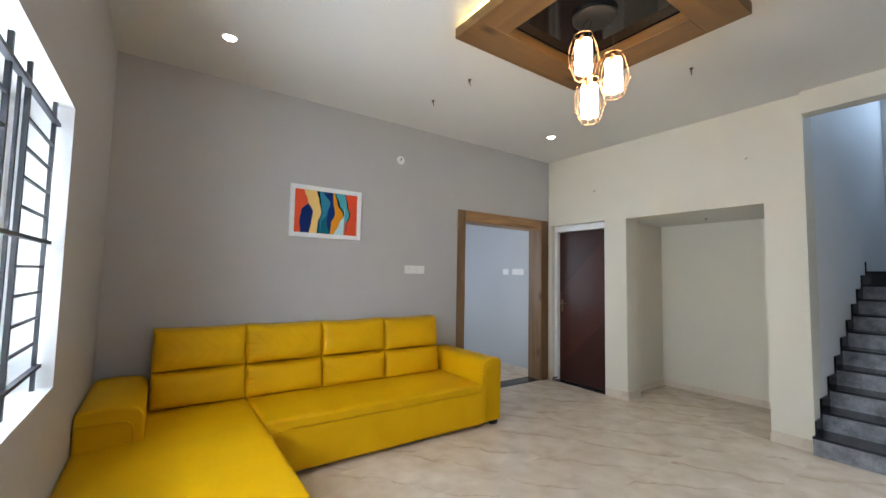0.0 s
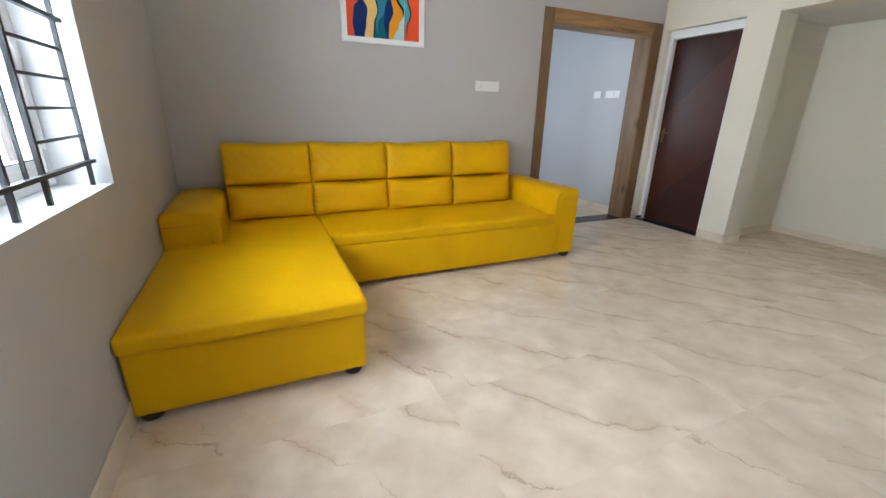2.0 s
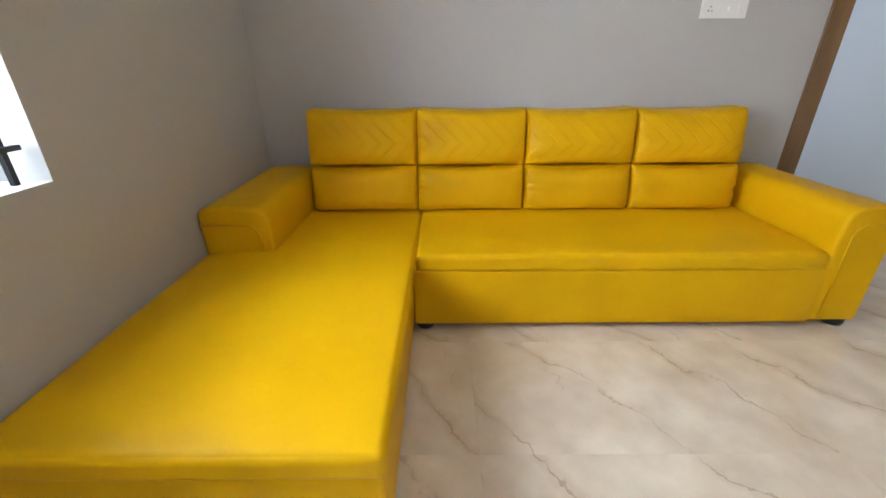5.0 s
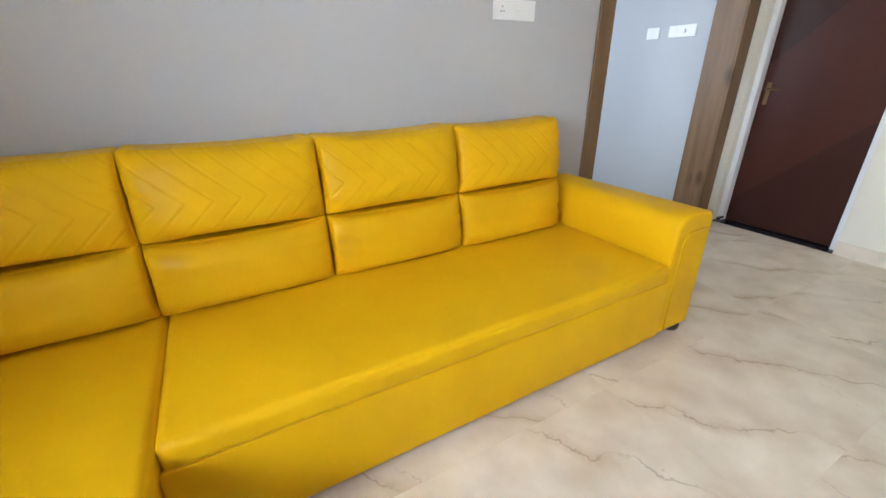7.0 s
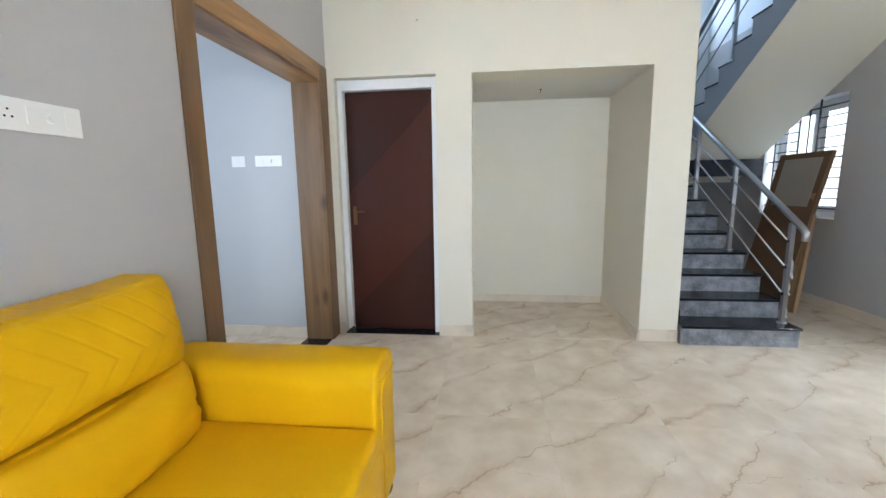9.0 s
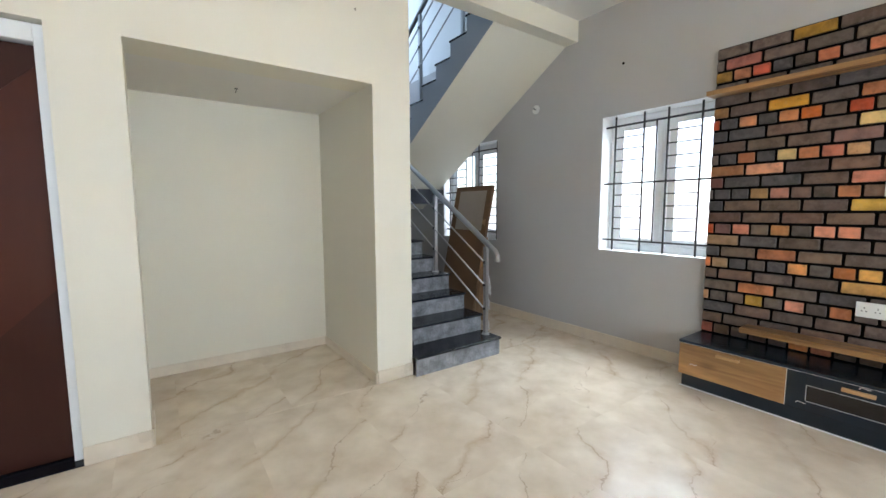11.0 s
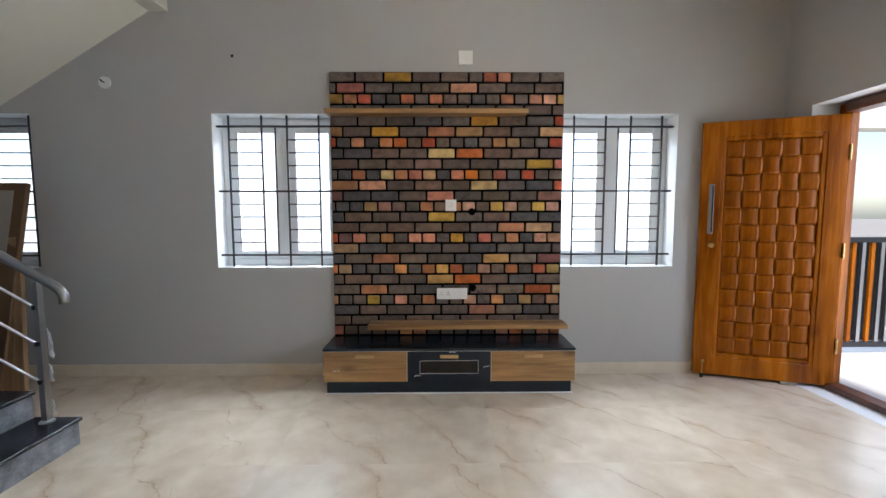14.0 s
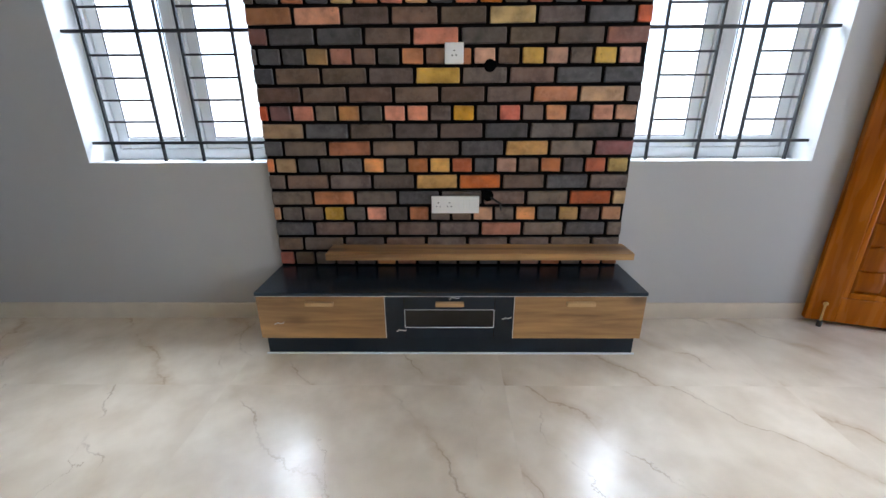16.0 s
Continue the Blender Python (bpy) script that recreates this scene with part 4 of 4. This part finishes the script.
# ---- picture ----
pic = holder("picture", (1.457, YN, 1.72), "abstract wavy colour print in a white frame", "picture")
PW, PH, FW = 0.69, 0.485, 0.042
for a, b, c, d in ((-PW / 2, -PW / 2 + FW, 0, PH), (PW / 2 - FW, PW / 2, 0, PH)):
    part("frame", box(a, -0.028, c, b, -0.002, d, 0.003, 1), UPVC, pic)
for c, d in ((0, FW), (PH - FW, PH)):
    part("frame", box(-PW / 2 + FW, -0.028, c, PW / 2 - FW, -0.002, d, 0.003, 1), UPVC, pic)
iw, ih = PW - 2 * FW, PH - 2 * FW
COLS = {"red": (0.74, 0.090, 0.032), "sand": (0.84, 0.56, 0.20), "navy": (0.008, 0.030, 0.16), "teal": (0.008, 0.13, 0.19), "sky": (0.075, 0.38, 0.47), "blue": (0.035, 0.24, 0.36), "ochre": (0.80, 0.32, 0.02), "pale": (0.45, 0.68, 0.72), "black": (0.006, 0.012, 0.02)}
PAINT = {k: plain("print_" + k, v, 0.75, var=0.08, bump=0.0, spec=0.12) for k, v in COLS.items()}
part("print", box(-iw / 2, -0.012, FW, iw / 2, -0.006, FW + ih), PAINT["red"], pic, "orange-red ground of the print")
# each ribbon: colour, then its left and right edge at five heights from the foot to the top, across the print's width
RIBBONS = [("navy", (0.10, 0.08, 0.10, 0.22, 0.22), (0.24, 0.27, 0.28, 0.25, 0.22)), ("sand", (0.23, 0.26, 0.28, 0.20, 0.14), (0.35, 0.37, 0.42, 0.40, 0.34)),
           ("teal", (0.35, 0.36, 0.41, 0.38, 0.34), (0.55, 0.50, 0.52, 0.54, 0.46)), ("navy", (0.55, 0.50, 0.51, 0.54, 0.45), (0.56, 0.60, 0.63, 0.61, 0.59)),
           ("blue", (0.42, 0.39, 0.41, 0.38, 0.37), (0.42, 0.41, 0.51, 0.55, 0.43)), ("black", (0.35, 0.365, 0.415, 0.375, 0.335), (0.365, 0.375, 0.425, 0.40, 0.375)),
           ("ochre", (0.56, 0.57, 0.63, 0.60, 0.59), (0.63, 0.76, 0.79, 0.69, 0.63)), ("sky", (0.80, 0.80, 0.77, 0.68, 0.62), (0.80, 0.81, 0.87, 0.82, 0.79)),
           ("black", (0.75, 0.76, 0.76, 0.665, 0.625), (0.75, 0.77, 0.80, 0.70, 0.635)), ("black", (0.815, 0.815, 0.865, 0.82, 0.79), (0.815, 0.825, 0.885, 0.84, 0.795)),
           ("pale", (0.62, 0.70, 0.78, 0.79, 0.79), (0.78, 0.78, 0.79, 0.79, 0.79))]
for k, (c, la, ra) in enumerate(RIBBONS):
    bm = bmesh.new()
    L, R = [], []
    n = 32
    for i in range(n + 1):
        t = i / n * 4
        j = min(3, int(t))
        f = (1 - math.cos((t - j) * math.pi)) / 2
        for lst, e in ((L, la), (R, ra)):
            u = e[j] + (e[j + 1] - e[j]) * f
            lst.append((-iw / 2 + iw * u, FW + ih * i / n))
    y = -0.0125 - 0.0006 * k
    for i in range(n):
        quad = [L[i], R[i], R[i + 1], L[i + 1]]
        if quad[1][0] - quad[0][0] > 1e-4 or quad[2][0] - quad[3][0] > 1e-4:
            bm.faces.new([bm.verts.new((x, y, z)) for x, z in quad])
    bmesh.ops.remove_doubles(bm, verts=bm.verts[:], dist=1e-6)
    part("wave_shape", bm, PAINT[c], pic)

# ---- ceiling: wood frame with cove light, dark glass, pendant cluster, downlights, open hooks ----
CX, CY = 2.26, 1.525
cf = holder("ceiling_frame", (CX, CY, H), "square wood-laminate ceiling frame with hidden warm strip light", "ceiling frame")
ZB, ZT = 2.910, 2.980
O, I = 0.605, 0.372
part("board", box(-O, I, ZB - H, O, O, ZT - H, 0.003, 1), CEILWOOD, cf)
part("board", box(-O, -O, ZB - H, O, -I, ZT - H, 0.003, 1), CEILWOOD, cf)
part("board", box(-O, -I, ZB - H, -I, I, ZT - H, 0.003, 1), CEILWOODY, cf)
part("board", box(I, -I, ZB - H, O, I, ZT - H, 0.003, 1), CEILWOODY, cf)
# blue-black colour here paints the shadow band between boards and panel
for a in range(4):
    part("core", box(-0.50, 0.40, ZT - H, 0.40, 0.50, -0.002), NAVY, cf, "inner side, coloured dark for the shadow gap", at=pose(0, 0, 0, 0, 0, 90 * a))
part("dark_panel", box(-0.40, -0.40, -0.03, 0.40, 0.40, -0.024), DARKGLASS, cf, "dark glossy inner panel")
for a in range(4):
    part("led_strip", box(-0.54, 0.535, ZT + 0.001 - H, 0.54, 0.55, ZT + 0.008 - H), STRIP, cf, "warm led strip", at=pose(0, 0, 0, 0, 0, 90 * a))

pend = holder("pendant_light", (CX, CY, H), "three glass pendant lamps in rose-gold wire cages, lit", "pendant light")
bm = bmesh.new()
lathe(bm, [(0.13, 0), (0.13, -0.022), (0.12, -0.028)], 32, (0, 0, -0.031))
part("canopy", bm, RUBBER, pend, "round black canopy")
for x, y, zc in ((2.19, 1.555, 2.715), (2.35, 1.46, 2.61), (2.25, 1.557, 2.46)):
    dx, dy, z = x - CX, y - CY, zc - H
    bm = bmesh.new()
    sweep(bm, [(dx * 0.5, dy * 0.5, -0.058), (dx, dy, -0.10 if z < -0.3 else -0.08), (dx, dy, z + 0.15)], 0.003, 6)
    part("cord", bm, RUBBER, pend)
    bm = bmesh.new()
    lathe(bm, [(0.045, -0.10), (0.05, -0.095), (0.05, 0.085), (0.045, 0.095)], 20, (dx, dy, z))
    sh = part("shade", bm, BULB, pend, "glowing frosted glass cylinder", smooth=True)
    bm = bmesh.new()
    lathe(bm, [(0.018, 0.095), (0.018, 0.135), (0.010, 0.15)], 14, (dx, dy, z))
    part("cap", bm, GOLD, sh)
    bm = bmesh.new()
    def hoop(t):
        bm = bmesh.new()
        sweep(bm, [(dx + 0.052 * math.cos(math.tau * k / 24), dy + 0.052 * math.sin(math.tau * k / 24), z + 0.13 * t) for k in range(25)], 0.003, 5)
        return bm
    cage = part("cage", hoop(1), GOLD, pend, "rose-gold wire cage", smooth=True)
    part("hoop", hoop(-1), GOLD, cage, smooth=True)
    for k in range(8):
        a = math.tau * k / 8
        bm = bmesh.new()
        pts = []
        for i in range(11):
            t = -1 + 2 * i / 10
            rr = 0.052 + 0.034 * (1 - t * t)
            pts.append((dx + rr * math.cos(a), dy + rr * math.sin(a), z + 0.13 * t))
        sweep(bm, pts, 0.0019, 5)
        part("wire", bm, GOLD, cage, smooth=True)
    # small metal leaves soldered to the wires
    for a, t in ((3.6, 0.55), (5.4, -0.25), (1.2, 0.1), (2.4, -0.5)):
        rr = 0.054 + 0.034 * (1 - t * t)
        bm = bmesh.new()
        rows = []
        for i in range(7):
            u = -1 + i / 3
            w = 0.011 * (1 - u * u) ** 0.7 + 0.0008
            rows.append([bm.verts.new((u * 0.021, 0.004 * u * u + 0.003 * abs(v), v * w)) for v in (-1, 0, 1)])
        for p, q in zip(rows, rows[1:]):
            for i in range(2):
                bm.faces.new((p[i], q[i], q[i + 1], p[i + 1]))
        bmesh.ops.solidify(bm, geom=bm.faces[:], thickness=0.0012)
        part("leaf", bm, GOLD, cage, at=Matrix.Translation((dx + rr * math.cos(a), dy + rr * math.sin(a), z + 0.13 * t)) @ Matrix.Rotation(a - 1.57, 4, "Z") @ Matrix.Rotation(0.5 + a, 4, "Y"))
for x, y in ((0.49, 3.19), (3.81, 3.16)):
    dl = holder("downlight", (x, y, H), "small round recessed ceiling downlight, lit", "downlight", "ceiling downlights")
    bm = bmesh.new()
    lathe(bm, [(0.038, -0.002), (0.052, -0.002), (0.052, -0.008), (0.040, -0.008)], 28)
    part("trim_ring", bm, PLASTIC, dl)
    bm = bmesh.new()
    lathe(bm, [(0.038, -0.0085), (0.034, -0.011)], 24)
    part("lens", bm, SPOT, dl, "glowing lens")
for x, y in ((2.18, 3.18), (2.20, 2.66), (3.44, 1.49)):
    bm = bmesh.new()
    lathe(bm, [(0.014, 0), (0.014, -0.004)], 12)
    sweep(bm, [(0, 0, 0), (0.004, 0.002, -0.03), (0.016, 0.008, -0.045)], 0.004, 6)
    sweep(bm, [(0, 0, 0), (-0.006, 0.004, -0.025), (-0.014, -0.004, -0.03)], 0.003, 6)
    thing("wire_stub", bm, RUBBER, "bare cable stub hanging from a ceiling hole", "cable", "ceiling cable stubs", at=Matrix.Translation((x, y, H)))
bm = bmesh.new()
lathe(bm, [(0.012, 0), (0.012, -0.004)], 12)
sweep(bm, [(0, 0, 0), (0.004, 0.0, -0.02), (0.012, 0.004, -0.025)], 0.003, 6)
thing("wire_stub", bm, RUBBER, "bare cable stub hanging in the alcove", "cable", at=Matrix.Translation((5.275, 2.15, 2.10)))
for y, z in ((1.53, 2.55), (3.15, 2.50)):
    bm = bmesh.new()
    sweep(bm, [(0.004, 0, 0), (-0.02, 0.004, -0.006), (-0.03, 0.010, -0.022)], 0.004, 6)
    thing("wire_stub", bm, PALE, "short pale cable stub in the cream wall", "cable", "wall cable stubs", at=Matrix.Translation((XE, y, z)))
bm = bmesh.new()
tube(bm, (0, 0, 0), (0, 0.004, 0), 0.011, 12)
thing("wall_hole", bm, DARKHOLE, "small dark fixing hole in the grey wall", "hole", at=Matrix.Translation((4.114, YS, 2.50)))

# ---- entrance door, standing open ----
HX, HY = -0.355, -0.365
FX, FY = 0.500, -0.652
ang = math.degrees(math.atan2(FY - HY, FX - HX))
LW = math.hypot(FX - HX, FY - HY)
fd = holder("door_3", (-0.365, 0, 0), "dark teak entrance frame with a raised sill", "door frame", kind="structure")
part("frame_post", box(-0.06, -0.468, 0.0, 0.0, -0.375, 2.076, 0.004, 1), TEAK, fd)
part("frame_post", box(-0.06, 0.565, 0.0, 0.05, 0.66 - 0.004, 2.076, 0.004, 1), TEAK, fd)
part("frame_head", box(-0.06, -0.375, 2.005, 0.05, 0.565, 2.076, 0.004, 1), TEAKDARK, fd)
part("sill", box(-0.06, -0.375, 0.0, 0.05, 0.565, 0.045, 0.004, 1), TEAKDARK, fd)
door = holder("entrance_door", pose(HX, HY, 0.022, 0, 0, ang), "open varnished teak door with a carved basket-weave panel", "door")
TH = 0.042
LH = 1.972
SL, SR, RB, RT = 0.130, 0.122, 0.145, 0.115   # free stile, hinge stile, bottom and top rails
part("hinge_stile", box(0, -TH, 0, SR, 0, LH, 0.004, 2), TEAK, door)
part("lock_stile", box(LW - SL, -TH, 0, LW, 0, LH, 0.004, 2), TEAK, door)
part("bottom_rail", box(SR, -TH, 0, LW - SL, 0, RB, 0.003, 1), TEAK, door)
part("top_rail", box(SR, -TH, LH - RT, LW - SL, 0, LH, 0.003, 1), TEAK, door)
part("back_panel", box(SR, -TH + 0.006, RB, LW - SL, -0.020, LH - RT), TEAK, door)
bw = 0.028
pa, pb, pc, pd = SR, LW - SL, RB, LH - RT
for a, b, c, d in ((pa, pa + bw, pc, pd), (pb - bw, pb, pc, pd), (pa + bw, pb - bw, pc, pc + bw), (pa + bw, pb - bw, pd - bw, pd)):
    part("moulding", box(a, -0.020, c, b, -0.004, d, 0.006, 2), TEAK, door)
ga, gb, gc, gd = pa + bw + 0.004, pb - bw - 0.004, pc + bw + 0.004, pd - bw - 0.004
cw, ch = (gb - ga) / 5, (gd - gc) / 13


def weave(flip):
    n = 8
    bm = bmesh.new()
    g = []
    for i in range(n + 1):
        row = []
        for j in range(n + 1):
            u, v = -1 + 2 * i / n, -1 + 2 * j / n
            t = u if flip else v
            o = v if flip else u
            y = 0.001 + 0.013 * (1 - t * t)
            row.append(bm.verts.new((u * cw / 2, y, v * ch / 2)))
        g.append(row)
    for i in range(n):
        for j in range(n):
            bm.faces.new((g[i][j], g[i + 1][j], g[i + 1][j + 1], g[i][j + 1])).smooth = True
    edge = [e for e in bm.edges if e.is_boundary]
    r = bmesh.ops.extrude_edge_only(bm, edges=edge)
    for v in r["geom"]:
        if isinstance(v, bmesh.types.BMVert):
            v.co.y = -0.003
    return finish(bm, "weave_block", TEAK)


blocks = (weave(False), weave(True))
for i in range(5):
    for j in range(13):
        part("weave_block", blocks[(i + j) % 2], TEAK, door, at=Matrix.Translation((ga + (i + 0.5) * cw, -0.018, gc + (j + 0.5) * ch)))
hb = part("pull_handle", box(LW - 0.085, 0.012, 1.12, LW - 0.050, 0.026, 1.50, 0.004, 2), STEEL, door, "flat steel pull handle")
part("handle_inlay", box(LW - 0.082, 0.026, 1.13, LW - 0.070, 0.0275, 1.49), RUBBER, hb)
for z in (1.15, 1.47):
    bm = bmesh.new()
    tube(bm, (LW - 0.067, -0.001, z), (LW - 0.067, 0.014, z), 0.008)
    part("handle_stud", bm, STEEL, hb)
bm = bmesh.new()
m = Matrix.Rotation(radians(-90), 4, "X")
lathe(bm, [(0.026, 0), (0.026, 0.006), (0.020, 0.014), (0.012, 0.016)], 24)
bmesh.ops.transform(bm, matrix=Matrix.Translation((LW - 0.085, 0, 1.03)) @ m, verts=bm.verts[:])
part("lock_cylinder", bm, BRASS, door, "round brass lock")
bm = bmesh.new()
tube(bm, (LW - 0.06, 0.004, 0.11), (LW - 0.06, 0.022, 0.11), 0.013)
tube(bm, (LW - 0.06, 0.020, 0.115), (LW - 0.055, 0.030, 0.012), 0.006)
ds = part("foot_stop", bm, BRASS, door, "brass flip-down door stop")
bm = bmesh.new()
tube(bm, (LW - 0.055, 0.030, 0.014), (LW - 0.055, 0.030, -0.021), 0.012)
part("rubber_foot", bm, RUBBER, ds)
for z in (0.25, 0.95, 1.65):
    bm = bmesh.new()
    tube(bm, (-0.006, 0.006, z), (-0.006, 0.006, z + 0.11), 0.007)
    add_box(bm, 0.0, -0.03, z, -0.0025, 0.0, z + 0.11)
    part("hinge", bm, BRASS, door)
thing("door_wedge", box(-0.05, -0.02, 0, 0.05, 0.02, 0.02, 0.002, 1), PALE, "pale wedge under the open entrance door", "wedge", at=pose(-0.10, -0.452, 0.001, 0, 0, ang))

# ---- outside ----
ground = structure("ground", box(-300, -300, -0.62, 300, 300, -0.45), EARTH, "pale paved yard around the house")
slab("porch", -2.6, -1.6, -0.449, XW - WT, 1.1, -0.03, PORCH, "pale tiled entrance porch")
slab("porch_beam", -2.6, -1.75, 2.15, XW - WT, -1.55, 2.75, CREAM, "cream painted porch beam")
fence = holder("fence", (-1.6, -1.25, -0.03), "black slatted metal fence at the porch edge", "fence")
for i in range(22):
    m = (STEEL, TEAK, TEAK, STEEL, STEEL, TEAK)[i % 6]
    part("slat", box(-0.95 + i * 0.09, -0.012, 0.10, -0.95 + i * 0.09 + 0.034, 0.012, 1.06), m, fence)
part("back_sheet", box(-0.95, -0.045, 0.11, 1.0, -0.035, 1.06), IRON, fence, "dark sheet behind the slats")
for z in (0.06, 1.06):
    part("rail", box(-0.96, -0.022, z, 1.02, 0.022, z + 0.05), IRON, fence)
part("post", box(-1.0, -0.03, 0.0, -0.95, 0.03, 1.14), IRON, fence)
part("post", box(1.0, -0.03, 0.0, 1.05, 0.03, 1.14), IRON, fence)


def tree(x, y, h, seed):
    rnd = random.Random(seed)
    t = holder("tree", (x, y, -0.45), "leafy green tree beyond the windows", "tree", "trees outside")
    bm = bmesh.new()
    sweep(bm, [(0, 0, 0), (0.05, 0.03, h * 0.25), (-0.04, 0.05, h * 0.5), (0.03, 0, h * 0.75)], 0.09 * h / 4, 8)
    for k in range(5):
        a = rnd.random() * math.tau
        z = h * (0.35 + 0.1 * k)
        sweep(bm, [(0, 0, z), (math.cos(a) * h * 0.15, math.sin(a) * h * 0.15, z + h * 0.1), (math.cos(a) * h * 0.27, math.sin(a) * h * 0.27, z + h * 0.2)], 0.03 * h / 4, 6)
    part("trunk", bm, TEAKDARK, t, "brown bark")
    verts, faces = [], []
    for k in range(2600):
        a, e = rnd.random() * math.tau, math.asin(rnd.uniform(-1, 1))
        r = h * 0.34 * (0.45 + 0.55 * rnd.random()) * (1 + 0.25 * math.sin(3 * a + seed) * math.cos(2 * e))
        c = Vector((r * math.cos(e) * math.cos(a), r * math.cos(e) * math.sin(a), h * 0.68 + 0.85 * r * math.sin(e)))
        s = 0.10 + 0.10 * rnd.random()
        u = Vector((rnd.gauss(0, 1), rnd.gauss(0, 1), rnd.gauss(0, 1))).normalized()
        w = u.orthogonal().normalized()
        b = len(verts)
        verts += [c - u * s, c + w * s * 0.4, c + u * s, c - w * s * 0.4]
        faces.append((b, b + 1, b + 2, b + 3))
    me = bpy.data.meshes.new("crown")
    me.from_pydata([tuple(v) for v in verts], [], faces)
    me.materials.append(LEAF)
    part("crown", me, LEAF, t)


for i, (x, y, h) in enumerate(((8.2, -16.0, 2.6), (4.9, -22.0, 2.4), (-0.3, -20.0, 2.4), (11.5, -9.0, 4.0))):
    tree(x, y, h, i + 3)

# ---- brick feature panel ----
PX, PZ = 3.374, 2.376
panel = holder("brick_panel", (PX, YS, 0), "feature panel of painted multicoloured bricks with black joints", "brick panel")
part("backing", box(1.580 - PX, 0.0, 0.337, 0, 0.024, PZ), MORTAR, panel, "black recessed mortar board")
TINT = {"g": (0.122, 0.088, 0.072), "s": (0.080, 0.072, 0.074), "b": (0.160, 0.098, 0.066), "o": (0.57, 0.150, 0.055), "p": (0.66, 0.275, 0.135), "y": (0.54, 0.31, 0.065), "t": (0.47, 0.25, 0.105), "r": (0.24, 0.095, 0.075)}
BRICK = {k: brick_mat("painted_brick_" + k, v) for k, v in TINT.items()}
# first piece's width in centimetres, then the pieces: capitals are long bricks, small letters half bricks
COURSES = ["18.7 GGYGBgooGG", "4.2 gOGGBOGGB", "9.3 yposgpgobgsgpgopy", "18 GBGBGBGBB", "20 GGGSGYBGO", "8.5 tGYGOTBGY", "3.5 osospobobgsbptggos", "8.7 sSBBYOBBB",
           "20 BBBRGGBYO", "4 gsosyooyspobosobb", "20 TOBBBYGSO", "7.7 rSSBOGBBR", "1.8 gssyobgpbppbypbyps", "8.5 sBBGYGBSS", "20 BBBBBBOTG", "3.5 orpbpgppgygobpspp",
           "19.5 TSBGBSGGG", "8.2 sBOBGSYBR", "3 ptsgspgoyospbogoys", "7.5 bBGGTOBSG", "20 BOGSGBBOT", "3 pgbygpgogbpgpsybt", "19 SBGBGOBSB", "12.4 BBGBGBGBG", "6.7 obgbgpogbgsbpogpo"]
ROW, BH, JOINT, LONG, HALF = (PZ - 0.337) / 25, 0.0645, 0.0165, 0.1995, 0.0925
shapes = {}


def brick(x0, w, z, tint):
    key = (round(w, 3), tint)
    if key not in shapes:
        bm = box(-w / 2, 0, -BH / 2, w / 2, 0.016, BH / 2, 0.004, 1)
        for v in bm.verts:
            v.co += Vector((noise.noise(v.co * 40 + Vector((w * 9, 0, 3))), 0, noise.noise(v.co * 40 + Vector((7, w * 5, 0))))) * 0.0026
        shapes[key] = finish(bm, "brick", BRICK[tint])
    part("brick", shapes[key], None, panel, at=Matrix.Translation((x0 - w / 2, 0.024 + random.uniform(0, 0.003), z)) @ Matrix.Rotation(radians(random.uniform(-0.5, 0.5)), 4, "Y"))


for r, row in enumerate(COURSES):
    first, kinds = row.split()
    x = -0.002
    z = PZ - (r + 0.5) * ROW
    for k, c in enumerate(kinds):
        w = float(first) / 100 if k == 0 else (LONG if c.isupper() else HALF)
        left = x + (PX - 1.583)
        if left < 0.012:
            break
        w = min(w, left)
        brick(x, w, z, c.lower())
        x -= w + JOINT
for x, z in ((2.285, 1.315), (2.275, 0.715)):
    bm = bmesh.new()
    tube(bm, (0, 0, 0), (0, 0.0435, 0), 0.028, 16)
    thing("cable_hole", bm, DARKHOLE, "round black cable hole through the brick panel", "hole", "cable holes in the panel", at=Matrix.Translation((x, YS + 0.001, z)))
bm = bmesh.new()
sweep(bm, [(0, 0, 0), (-0.02, 0.02, -0.01), (-0.045, 0.022, -0.025), (-0.05, 0.018, -0.06)], 0.005, 8)
thing("cable", bm, RUBBER, "short black cable poking out of the brick panel", "cable", at=Matrix.Translation((2.26, YS + 0.043, 0.705)))
